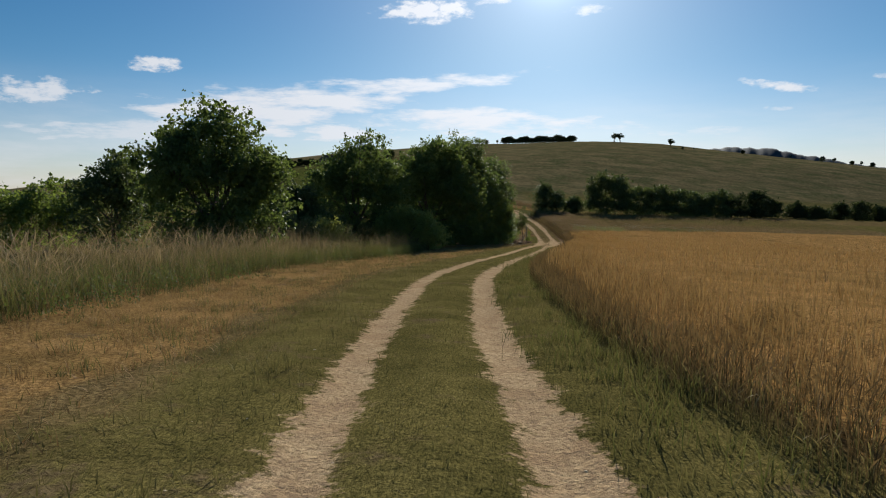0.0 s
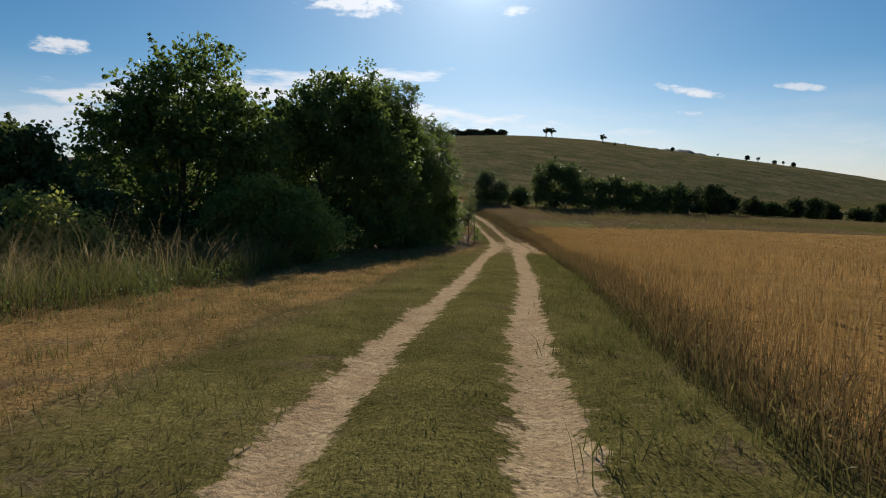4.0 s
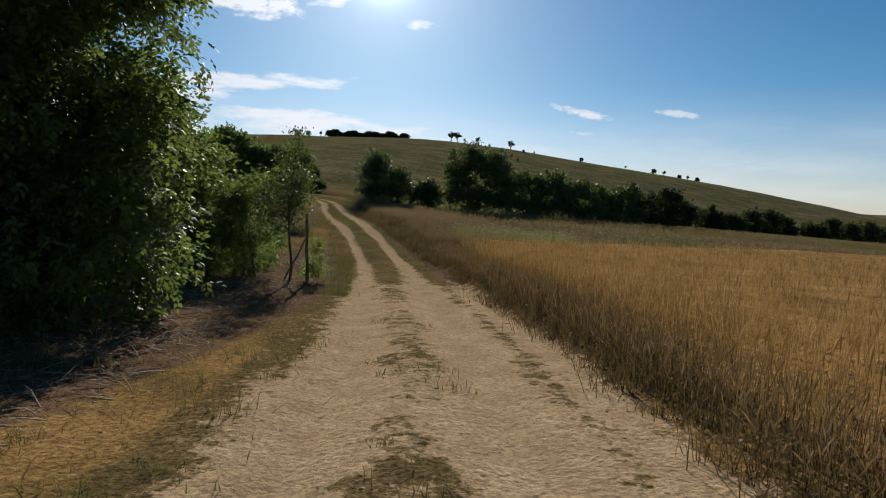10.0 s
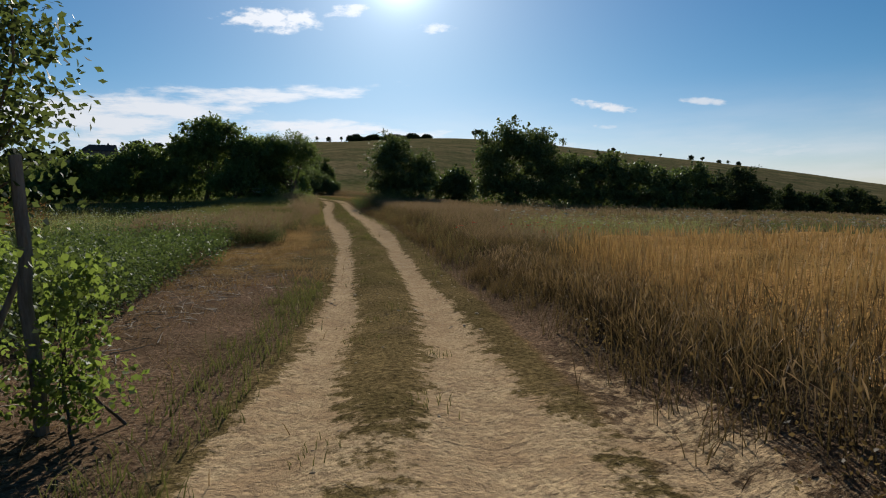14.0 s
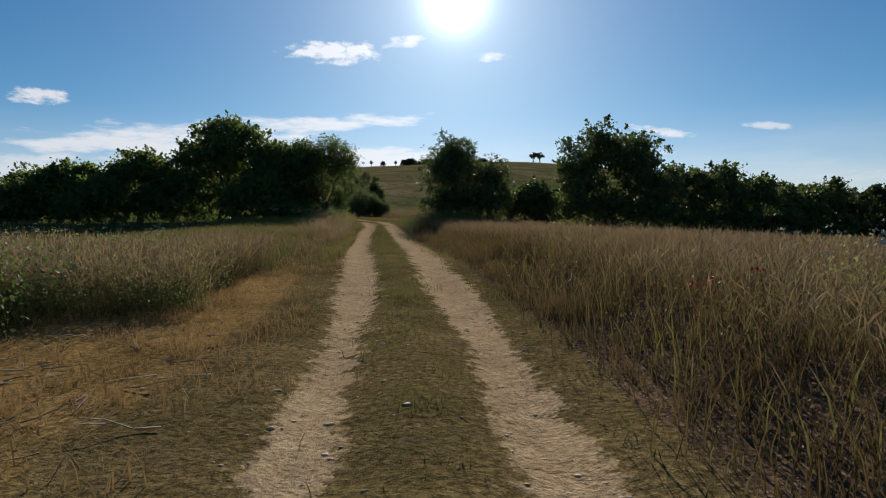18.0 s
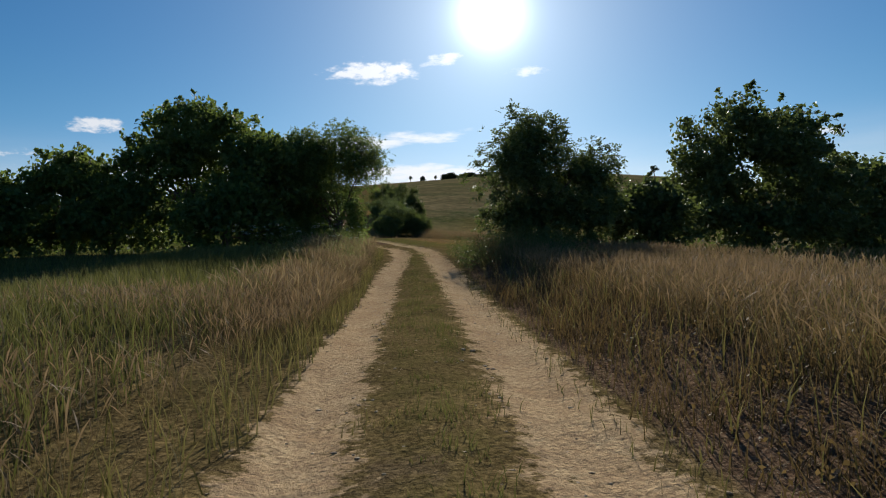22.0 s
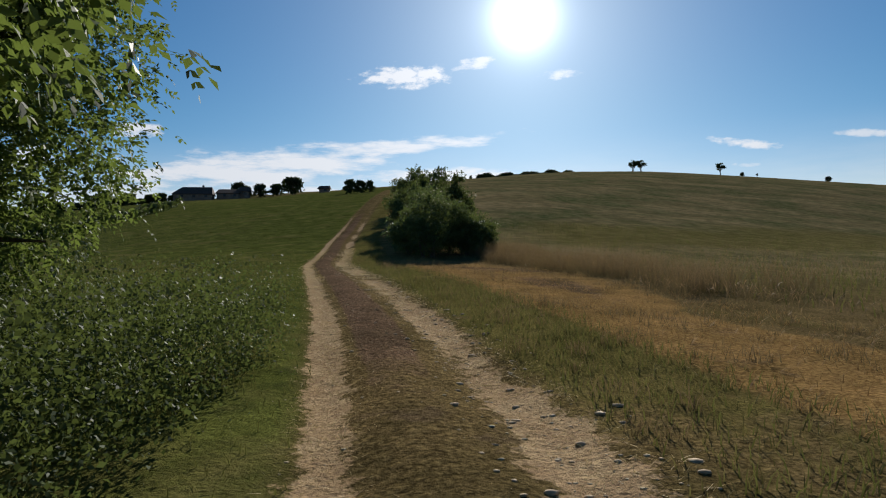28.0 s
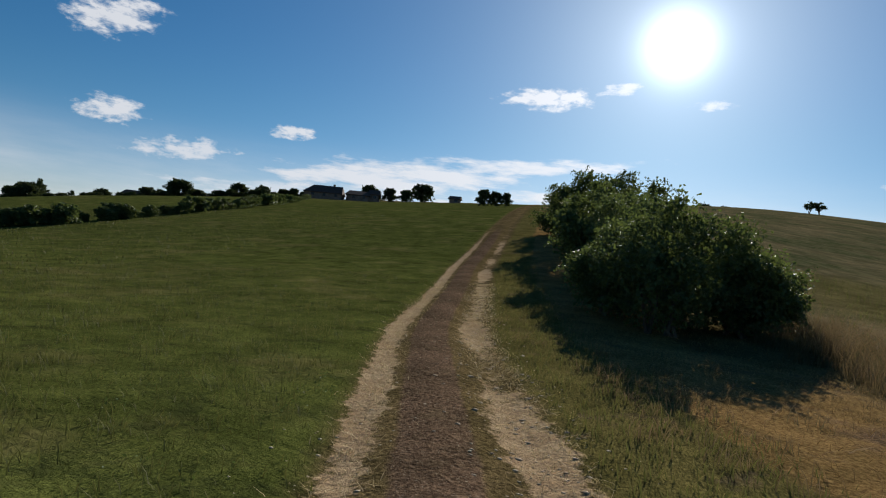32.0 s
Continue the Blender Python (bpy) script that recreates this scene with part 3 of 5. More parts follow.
def crown_points(rng, lobes, clumps, per, spread):
    """Leaf places in many clumps on and inside the uneven lobes of a crown, with leafy shoots that stick out of it."""
    vol = np.array([l[3] * l[4] * l[5] for l in lobes]) ** 0.75
    pick = rng.choice(len(lobes), clumps, p=vol / vol.sum())
    lob = np.array(lobes)[pick]
    d = rng.normal(size=(clumps, 3))
    d /= np.linalg.norm(d, axis=1)[:, None]
    uneven = np.ones(clumps)
    for scale, amount in ((2.6, 0.12), (5.5, 0.10), (9.0, 0.07)):
        k = rng.normal(size=(3, 3)) * scale
        uneven += amount * np.sin(d @ k + pick[:, None] * 1.7 + rng.uniform(0, 6, 3)).sum(1) / 1.4
    r = rng.uniform(0.12, 1.0, clumps) ** 0.5 * uneven
    mid = lob[:, :3] + d * r[:, None] * lob[:, 3:6]
    size = spread * rng.uniform(0.5, 1.3, clumps)
    per = int(per * 0.9)
    at = np.repeat(mid, per, 0) + np.clip(rng.normal(size=(clumps * per, 3)), -1.5, 1.5) * np.repeat(size, per)[:, None] * np.array([1, 1, 0.62])
    out = np.repeat(d, per, 0)
    # shoots
    n, pts = clumps // 3, 5
    j = rng.integers(clumps, size=n)
    way = d[j] * 0.8 + rng.normal(size=(n, 3)) * 0.35 + np.array([0, 0, 0.55])
    way /= np.linalg.norm(way, axis=1)[:, None]
    reach = spread * rng.uniform(0.8, 2.6, n)
    root = lob[j][:, :3] + d[j] * (uneven[j] * rng.uniform(0.8, 0.98, n))[:, None] * lob[j][:, 3:6]
    leaves = max(3, per // 6)
    t = np.tile(np.repeat(np.linspace(0.0, 1.0, pts), leaves), n)
    droop = np.array([0, 0, -0.25]) * (np.repeat(reach, pts * leaves) * t ** 2)[:, None]
    shoot = np.repeat(root, pts * leaves, 0) + np.repeat(way * reach[:, None], pts * leaves, 0) * t[:, None] + droop
    shoot += rng.normal(size=shoot.shape) * (spread * 0.36 * (1.15 - t))[:, None]
    return np.concatenate([at, shoot]), np.concatenate([out, np.repeat(way, pts * leaves, 0)]), mid


def part(name, me, mat, parent, label=""):
    me.materials.append(mat)
    ob = new(name, me)
    ob.parent = parent
    return tagged(ob, label) if label else ob


def make_tree(name, label, category, place, lobes, mat, seed, clumps, per, leaf, spread=0.45, trunk=0.16, group="", stems=1, fork=0.35, turn=0.0, floor=0.15, limbs=16, sprays=0.0):
    """A tree or shrub: trunk, limbs and leaves, on an empty at its foot. Lobes: middle and half sizes."""
    rng = np.random.default_rng(seed)
    x, y = place
    root = new(name)
    root.location = (x, y, ground_at(x, y) - 0.04)
    root.rotation_euler = (0, 0, turn)
    tagged(root, label, category, group)
    rough = list(lobes)
    for l in lobes:
        for _ in range(6):
            d = rng.normal(size=3)
            d[2] = abs(d[2]) * 0.8 + 0.1
            d /= np.linalg.norm(d)
            f = rng.uniform(0.26, 0.42)
            rough.append((l[0] + d[0] * l[3] * 0.74, l[1] + d[1] * l[4] * 0.74, l[2] + d[2] * l[5] * 0.70, l[3] * f, l[4] * f, l[5] * f))
    at, out, mid = crown_points(rng, rough, int(clumps * 1.15), per, spread * 0.76)
    keep = at[:, 2] > floor * rng.uniform(0.5, 1.4, len(at))
    at, out = at[keep], out[keep]
    if sprays:
        pick = rng.random(len(at)) < sprays
        verts, faces = leaf_sprays(rng, at[pick], leaf, out[pick])
    else:
        verts, faces = leaf_cards(rng, at, leaf * 1.12, out)
    wood, wf = [], []
    low = min(l[2] - l[5] for l in lobes)
    top = max(l[2] + l[5] for l in lobes)
    heads = []
    for i in range(stems):
        q = rng.uniform(0, 6.28)
        foot = np.array([math.cos(q), math.sin(q), 0]) * (0.0 if stems == 1 else rng.uniform(0.1, 0.5))
        lob = lobes[i % len(lobes)]
        head = np.array([lob[0] * 0.5, lob[1] * 0.5, max(0.5, low + (top - low) * fork)])
        limb(wood, wf, foot, head, trunk, trunk * 0.62, rng, 0.08, 7, 5)
        heads.append(head)
    for m in mid[rng.permutation(len(mid))[:limbs]]:
        h = heads[rng.integers(len(heads))]
        own, of = ([], []) if name in ("broadleaf_tree", "sapling") else (wood, wf)
        limb(own, of, h * np.array([1, 1, rng.uniform(0.7, 1.0)]), m, trunk * 0.45, trunk * 0.07, rng, 0.09, 5, 4)
        if own is not wood:
            part("limb", quad_mesh("limb", np.array(own), of), BARK, root)
    part("trunk", quad_mesh("trunk", np.array(wood), wf), BARK, root)
    part("crown", quad_mesh("crown", verts, faces), mat, root)
    return root


def blades(name, label, mat, xs, ys, height, width, seed, lean=0.25, ear=0.0, parts=3, base=None, category="grass"):
    """A crowd of bent blades or stems; with ear, each carries a swollen nodding head."""
    rng = np.random.default_rng(seed)
    n = len(xs)
    h = height * rng.uniform(0.65, 1.2, n)
    q = rng.uniform(0, 6.283, n)
    bend = lean * h * rng.uniform(0.2, 1.5, n)
    face = rng.uniform(0, 6.283, n)
    z = land(xs, ys) - 0.02 if base is None else base
    cx, sx = np.cos(q), np.sin(q)
    wx, wy = np.cos(face), np.sin(face)
    levels = [0.0, 0.6, 1.0] if not ear else [0.0, 0.6, 0.85, 1.0]
    wide = [1.0, 0.75, 0.06] if not ear else [0.6, 0.5, ear, 0.12]
    pts = []
    for t, w in zip(levels, wide):
        ox, oy = cx * bend * t * t, sx * bend * t * t
        zz = z + h * t - (bend * 0.35 * t ** 3 if ear else 0)
        for sgn in (-1, 1):
            pts.append(np.stack([xs + ox + sgn * wx * width * w / 2, ys + oy + sgn * wy * width * w / 2, zz], -1))
    k = len(levels)
    verts = np.stack(pts, 1).reshape(-1, 3)
    first = np.arange(n)[:, None] * (2 * k)
    faces = np.concatenate([first + np.array([2 * i, 2 * i + 1, 2 * i + 3, 2 * i + 2]) for i in range(k - 1)], 1).reshape(-1, 4)
    me = quad_mesh(name, verts, faces)
    along = np.tile(np.repeat(np.array(levels, np.float32), 2), n)
    me.attributes.new("along", "FLOAT", "POINT").data.foreach_set("value", along)
    me.materials.append(mat)
    return tagged(new(name, me), label, category, kind="stuff")


def scatter(rng, n, y0, y1, s0, s1, power=1.0):
    """Places beside the track between two distances from its middle, denser towards s0."""
    ys = rng.uniform(y0, y1, n)
    ss = s0 + (s1 - s0) * rng.random(n) ** power
    return ss + track_x(np.clip(ys, -12, 215)), ys

# ---- trees and shrubs beside the track ----
WALNUT_LABEL = "dense dark green broadleaf tree with branches down to the grass"
CLUMP = "trees of the thicket beside the track"
THICKET = [
    # name, place, lobes, seed, clumps, leaves a clump, leaf length
    ((-11.3, 29.3), [(0, 0, 3.5, 3.3, 2.8, 3.0), (0.4, 0, 5.6, 2.0, 2.0, 1.9), (-2.1, 0.5, 4.1, 2.0, 2.0, 2.3), (2.2, -0.6, 2.0, 1.7, 1.8, 1.9), (2.4, 0, 4.1, 1.2, 1.4, 1.4), (0, -0.6, 1.1, 3.0, 1.8, 1.2)], 11, 800, 34, 0.17),
    ((-6.3, 43.5), [(0, 0, 3.9, 3.5, 3.0, 3.6), (0, -0.8, 1.2, 3.2, 2.0, 1.3), (0.4, 0, 6.4, 2.2, 2.0, 2.0), (-1.8, 0, 4.4, 1.9, 2.0, 2.2), (2.4, -0.6, 3.9, 1.8, 1.9, 2.6)], 12, 760, 34, 0.17),
    ((-1.0, 49.5), [(0, 0, 4.4, 3.4, 3.2, 4.0), (0, -0.8, 1.2, 3.2, 2.0, 1.3), (0.8, 0, 7.3, 2.4, 2.3, 2.1), (-2.0, 0, 5.2, 2.0, 2.0, 2.4), (2.6, -0.6, 3.4, 2.0, 2.0, 2.8)], 13, 820, 34, 0.18),
    ((1.8, 54.5), [(0, 0, 4.4, 3.0, 3.0, 4.1), (0.2, -0.8, 1.2, 3.0, 2.0, 1.3), (0.3, 0, 7.6, 2.1, 2.1, 2.1), (2.2, 0, 4.6, 1.6, 1.8, 2.8), (-1.6, 0, 6.2, 1.8, 1.8, 2.2)], 14, 760, 36, 0.16),
    ((4.2, 60.0), [(0, 0, 4.0, 2.4, 2.6, 3.6), (0.3, -0.6, 1.2, 2.6, 2.4, 1.3), (1.9, -0.4, 2.2, 1.0, 1.8, 1.6), (0.6, 0, 6.8, 1.8, 1.8, 2.0), (1.5, -0.6, 4.9, 1.4, 1.7, 2.6), (1.2, 1.0, 2.6, 1.6, 1.7, 2.2)], 15, 760, 38, 0.15),
]
for spot, lobes, seed, clumps, per, leaf in THICKET:
    make_tree("broadleaf_tree", WALNUT_LABEL, "tree", spot, lobes, WALNUT, seed, clumps, per, leaf * (1.0 if seed < 14 else 0.7), 0.42, 0.2, CLUMP, 2, 0.25, limbs=22, sprays=0.7 if seed > 13 else 0.0)
make_tree("shrub", "tall dull green shrub standing in long dry grass", "shrub", (-19.5, 35.0), [(0, 0, 2.6, 2.4, 2.0, 2.6), (0.8, 0, 4.4, 1.5, 1.5, 1.6)], BUSHY, 21, 320, 30, 0.17, 0.42, 0.09, "", 3)
make_tree("shrub", "broad fresh green shrub at the hedge's end", "shrub", (-24.0, 36.0), [(0, 0, 2.2, 2.6, 2.2, 2.2), (-3, 0, 2.0, 2.6, 2.0, 2.0)], BRIGHT, 22, 340, 28, 0.18, 0.42, 0.08, "", 3)
# the trees shade this shrub; its sunlit brightness comes from the leaf colour
make_tree("shrub", "wide leafy light green shrub in front of dark trees", "shrub", (-2.2, 40.4), [(0, 0, 1.2, 1.7, 1.3, 1.3), (-1.5, 0.2, 1.1, 1.2, 1.2, 1.2), (1.4, -0.1, 1.0, 1.1, 1.1, 1.1), (-0.5, 0, 2.3, 1.0, 0.9, 0.8), (0.8, 0, 2.0, 0.8, 0.8, 0.8), (-1.7, 0, 1.8, 0.7, 0.7, 0.7)],
          LITLEAF, 24, 640, 28, 0.11, 0.3, 0.05, "", 5)
make_tree("shrub", "loose leafy sapling rising from the dry grass bank", "shrub", (-6.4, 33.6), [(0, 0, 0.7, 0.8, 0.8, 0.7), (0.3, 0.1, 1.4, 0.6, 0.6, 0.6), (-0.4, 0, 1.7, 0.4, 0.45, 0.5), (0.9, 0.5, 0.6, 0.6, 0.7, 0.6)],
          LITLEAF, 29, 200, 22, 0.09, 0.28, 0.03, "", 5)
make_tree("shrub", "scrub under the hedge trees", "shrub", (-9.5, 38.0), [(0, 0, 1.9, 1.9, 1.5, 2.0), (0.2, 0, 3.3, 1.2, 1.1, 0.9), (1.8, 0.3, 1.4, 1.3, 1.2, 1.5), (-2.3, 0, 2.0, 1.7, 1.3, 2.0), (-2.2, 0, 3.3, 1.1, 1.0, 0.8)], BUSHY, 25, 620, 28, 0.15, 0.36, 0.05, "", 4)
make_tree("shrub", "scrubby undergrowth between two hedge trees", "shrub", (-9.6, 35.0), [(0, 0, 1.2, 1.5, 1.3, 1.3), (1.4, 1.0, 1.0, 1.3, 1.2, 1.2), (-0.6, 0, 2.0, 0.9, 0.9, 0.8)], PALELEAF, 26, 300, 26, 0.14, 0.34, 0.05, "", 4)
make_tree("shrub", "leafy green shrub beside the old post", "shrub", (6.6, 66.4), [(0, 0, 1.0, 1.2, 1.3, 1.0), (-0.7, 0.2, 2.3, 0.7, 0.7, 0.7), (0.6, -0.2, 1.9, 0.6, 0.7, 0.6), (0.1, 0.3, 2.9, 0.5, 0.5, 0.6), (-0.9, -0.4, 1.3, 0.6, 0.6, 0.5)],
          BRIGHT, 27, 330, 30, 0.062, 0.3, 0.045, "", 6, limbs=30, sprays=0.85)
make_tree("shrub", "tall loose shrub with drooping twigs at the thicket's end", "shrub", (4.3, 67.2), [(0, 0, 1.2, 1.5, 1.4, 1.2), (0.5, -0.5, 2.5, 0.8, 0.8, 0.8), (-0.8, 0, 2.9, 0.8, 0.8, 0.8), (1.1, 0.2, 1.8, 0.6, 0.6, 0.6), (-0.1, 0.4, 3.5, 0.5, 0.5, 0.5)],
          WALNUT, 28, 420, 30, 0.07, 0.32, 0.05, "", 6, limbs=30, sprays=0.85)
make_tree("shrub", "wide shrub with dusty green leaves", "shrub", (0.9, 69.6), [(0, 0, 1.3, 1.9, 1.6, 1.3), (0.8, -0.2, 2.6, 0.9, 0.9, 0.8), (-0.9, 0.2, 2.3, 0.9, 0.9, 0.8), (0.1, 0, 3.2, 0.6, 0.6, 0.6)], BUSHY, 29, 380, 28, 0.12, 0.36, 0.06, "", 5)
make_tree("shrub", "yellow-green leafy shrub among duller ones", "shrub", (7.8, 66.7), [(0, 0, 0.9, 0.8, 0.8, 0.9), (-0.3, 0, 1.9, 0.5, 0.5, 0.6), (0.3, 0.1, 2.5, 0.35, 0.35, 0.5)], BRIGHT, 130, 170, 26, 0.055, 0.26, 0.035, "", 5, limbs=22, sprays=0.5)
make_tree("shrub", "tall dark-stemmed shrub leaning over the cut brush", "shrub", (5.2, 64.4), [(0, 0, 2.2, 0.9, 0.9, 0.8), (0.5, -0.3, 3.0, 0.7, 0.7, 0.7), (-0.5, 0.2, 1.3, 0.7, 0.7, 0.6), (0.9, 0.1, 1.7, 0.45, 0.45, 0.5)],
          PALELEAF, 132, 230, 28, 0.06, 0.28, 0.04, "", 5, limbs=28, sprays=0.5, floor=0.5)
make_tree("sapling", "slender sparse young tree beside a wooden post", "tree", (8.85, 65.8), [(-0.1, 0, 2.1, 0.6, 0.6, 0.95), (0.08, 0, 3.1, 0.42, 0.4, 0.7), (0.1, 0, 3.8, 0.16, 0.18, 0.32), (-0.6, 0, 1.6, 0.5, 0.5, 0.7)], BUSHY, 30, 260, 22, 0.055, 0.24, 0.04, "", 1, 0.3, limbs=26, floor=0.5)
make_tree("shrub", "small fresh shoots at the foot of a post", "shrub", (9.42, 65.5), [(0, 0, 0.25, 0.34, 0.3, 0.3), (0.05, 0, 0.8, 0.16, 0.2, 0.5)], BRIGHT, 131, 70, 16, 0.05, 0.16, 0.012, "", 3)

# thicket across the meadow, left of the gap
FARCLUMP = "trees of the thicket at the gap"
for spot, lobes, seed, clumps, per, leaf in [
    ((10.3, 116.0), [(0, 0, 3.5, 1.7, 1.7, 1.9), (0.7, 0, 4.9, 1.5, 1.5, 1.0), (1.6, 0.4, 4.0, 1.1, 1.0, 1.0), (-1.2, 0, 4.2, 1.5, 1.5, 1.6), (-1.0, 0.2, 1.4, 1.3, 1.4, 1.5)], 41, 760, 32, 0.085),
    ((3.7, 116.5), [(0, 0, 3.4, 2.9, 2.5, 3.0), (0.2, 0, 5.6, 2.1, 2.0, 1.7), (-1.7, 0, 4.4, 1.4, 1.5, 1.6), (1.8, 0, 5.4, 1.3, 1.3, 1.4)], 42, 520, 30, 0.19),
    ((7.3, 115.5), [(0, 0, 2.8, 2.2, 2.2, 2.6), (0.3, 0, 4.3, 1.7, 1.7, 1.3)], 43, 380, 30, 0.18),
    ((-1.6, 116.0), [(0, 0, 2.4, 2.6, 2.3, 2.4), (-0.4, 0, 3.8, 1.7, 1.6, 1.1)], 44, 360, 28, 0.21),
    ((-6.2, 115.0), [(0, 0, 1.8, 2.7, 2.2, 1.9), (0.9, 0, 3.0, 1.6, 1.6, 1.1)], 45, 330, 28, 0.21),
    ((-10.8, 114.0), [(0, 0, 1.4, 2.7, 2.0, 1.6), (0.8, 0, 2.1, 1.5, 1.5, 0.9)], 46, 280, 26, 0.21),
    ((-15.5, 113.5), [(0, 0, 1.2, 2.9, 2.0, 1.4)], 47, 230, 26, 0.21),
    ((8.0, 119.4), [(0, 0, 3.0, 2.2, 2.0, 2.7), (0.9, 0, 4.2, 1.6, 1.6, 1.5), (1.1, 0.2, 2.6, 1.0, 1.4, 1.9)], 48, 1050, 42, 0.06),
]:
    make_tree("broadleaf_tree", "dark leafy tree in a thicket at the meadow's edge", "tree", spot, lobes, WALNUT, seed, clumps, per, leaf, 0.4, 0.17, FARCLUMP, 2, 0.25, sprays=0.5 if seed in (41, 48) else 0.0)

for x, y, h, seed in [(1.0, 114.6, 3.2, 141), (-4.0, 113.6, 2.8, 142), (-8.6, 113.0, 2.2, 143), (6.0, 113.4, 3.0, 144), (-13.2, 112.8, 1.9, 145)]:
    make_tree("shrub", "dark shrub filling the foot of the thicket", "shrub", (x, y), [(0, 0, h * 0.42, 2.3, 1.6, h * 0.5), (0.5, 0, h * 0.75, 1.3, 1.0, h * 0.3)], WALNUT, seed, 210, 26, 0.2, 0.4, 0.06, FARCLUMP, 3)

make_tree("shrub", "slender yellow-green shrub at the edge of the gap", "shrub", (11.75, 111.6), [(0, 0, 0.9, 0.4, 0.5, 0.9), (-0.2, 0.1, 1.7, 0.3, 0.35, 0.5)], BRIGHT, 146, 110, 20, 0.08, 0.22, 0.02, "", 3)

# right of the gap
HEDGE = "trees and bushes of the long hedge below the hill"
make_tree("broadleaf_tree", "loose-crowned broadleaf tree standing beside the gap in the hedge", "tree", (19.5, 110.8),
          [(-0.7, 0, 3.0, 1.9, 1.9, 2.3), (-0.6, 0, 4.5, 1.3, 1.4, 1.1), (1.7, 0, 2.3, 1.3, 1.6, 1.9), (-0.1, -0.3, 1.2, 2.3, 1.6, 1.3)], BUSHY, 51, 640, 36, 0.12, 0.38, 0.17, HEDGE, 2, 0.3, sprays=0.42)
make_tree("shrub", "low bush between two hedge trees", "shrub", (24.6, 113.0), [(0, 0, 1.4, 2.1, 1.6, 1.5), (0.3, 0, 2.3, 1.1, 1.1, 0.9)], BUSHY, 52, 300, 28, 0.19, 0.4, 0.06, HEDGE, 3)
make_tree("broadleaf_tree", "massive dark broadleaf tree, the tallest of the hedge", "tree", (32.2, 117.0),
          [(0.2, 0, 3.8, 4.4, 3.0, 3.6), (0.2, -0.5, 1.4, 4.4, 2.4, 1.6), (-0.9, 0, 6.2, 2.4, 2.2, 1.9), (2.0, 0, 5.9, 2.4, 2.2, 1.7), (-2.8, 0, 3.6, 1.6, 2, 2.6), (4.0, 0, 3.2, 1.9, 1.8, 2.4)], BUSHY, 53, 900, 30, 0.22, 0.45, 0.24, HEDGE, 2, 0.25)
rng = np.random.default_rng(5)
for i, (x, tall) in enumerate([(39.5, 5.8), (43.6, 6.3), (48.0, 5.6), (52.4, 5.3), (56.6, 5.7), (61.0, 5.0), (66.6, 6.0), (70.5, 4.4),
                               (78, 3.6), (83, 3.0), (91, 4.0), (97, 4.6), (103, 3.8), (112, 3.2), (120, 4.4), (129, 4.0), (138, 4.8), (148, 4.0), (160, 5.0), (173, 4.4)]):
    y = 111.0 + 0.33 * (x - 16) + rng.uniform(-0.8, 0.8)
    w = 3.7 if x < 72 else rng.uniform(2.6, 3.6)
    make_tree("hedge_bush", "dark bush in a long field hedge" if x != 66.6 else "upright dark hedge tree at the hedge's break", "bush", (x, y),
              [(0, 0, tall * 0.45, w, 1.9, tall * 0.5), (0, -0.3, tall * 0.2, w * 1.1, 1.6, tall * 0.26), (rng.uniform(-0.8, 0.8), 0, tall * 0.74, w * 0.55, 1.4, tall * 0.26)],
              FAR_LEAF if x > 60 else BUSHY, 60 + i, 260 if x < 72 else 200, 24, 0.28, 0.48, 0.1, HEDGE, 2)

# bushes past the gap, along the climbing track
BANK = "bushes along the climbing track"
for i, (x, y, w, h) in enumerate([(16.0, 144.6, 0.8, 1.9), (15.1, 143.6, 1.0, 2.7), (13.3, 142.8, 1.3, 3.4), (12.4, 144.9, 1.0, 2.5), (14.4, 146.4, 1.1, 3.3), (13.1, 148.8, 1.4, 3.5),
                                  (12.6, 152.8, 1.5, 3.9), (14.2, 155.5, 1.5, 3.6), (13.2, 158.5, 1.6, 4.2), (14.3, 162.5, 1.8, 4.8), (12.2, 166.0, 1.6, 4.8), (11.4, 172.0, 1.5, 3.2), (16.0, 160.5, 1.2, 4.5)]):
    r = np.random.default_rng(900 + i)
    lobes = [(0, 0, h * 0.36, w, w * 0.95, h * 0.4)]
    for j in range(6):
        q, f = 6.283 * (j + r.uniform(-0.3, 0.3)) / 6, r.uniform(0.34, 0.52)
        lobes.append((math.cos(q) * w * 0.75, math.sin(q) * w * 0.75, h * r.uniform(0.2, 0.78), w * f, w * f, h * r.uniform(0.14, 0.24)))
    lobes.append((r.uniform(-0.3, 0.3) * w, 0, h * 0.78, w * 0.42, w * 0.42, h * 0.24))
    make_tree("bank_bush", "scrubby bush with dusty dark green leaves on dry grass" if i < 8 else "rounded dark bush higher up the track", "bush", (x, y), lobes,
              BUSHY if i < 8 else BRAMBLE, 90 + i, 420, 26, 0.085 if i < 6 else 0.12, 0.26, 0.05, BANK, 5, limbs=22)


# ---- grasses and crop ----
rng = np.random.default_rng(77)


def wheat_patch(n, s0, s1, h, w, seed, y0=-8.0, y1=80.0, power=1.0):
    x, y = scatter(rng, n, y0, y1, s0, s1, power)
    ok = wheat_cover(x, y) > 0.5
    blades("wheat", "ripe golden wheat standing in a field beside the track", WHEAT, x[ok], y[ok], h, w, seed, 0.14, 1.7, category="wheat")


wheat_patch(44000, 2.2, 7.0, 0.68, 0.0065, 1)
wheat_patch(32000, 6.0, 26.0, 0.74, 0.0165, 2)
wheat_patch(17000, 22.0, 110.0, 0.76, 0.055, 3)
# weedy fringe whose dark stems paint the shaded front of the wheat
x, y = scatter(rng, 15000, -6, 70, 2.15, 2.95)
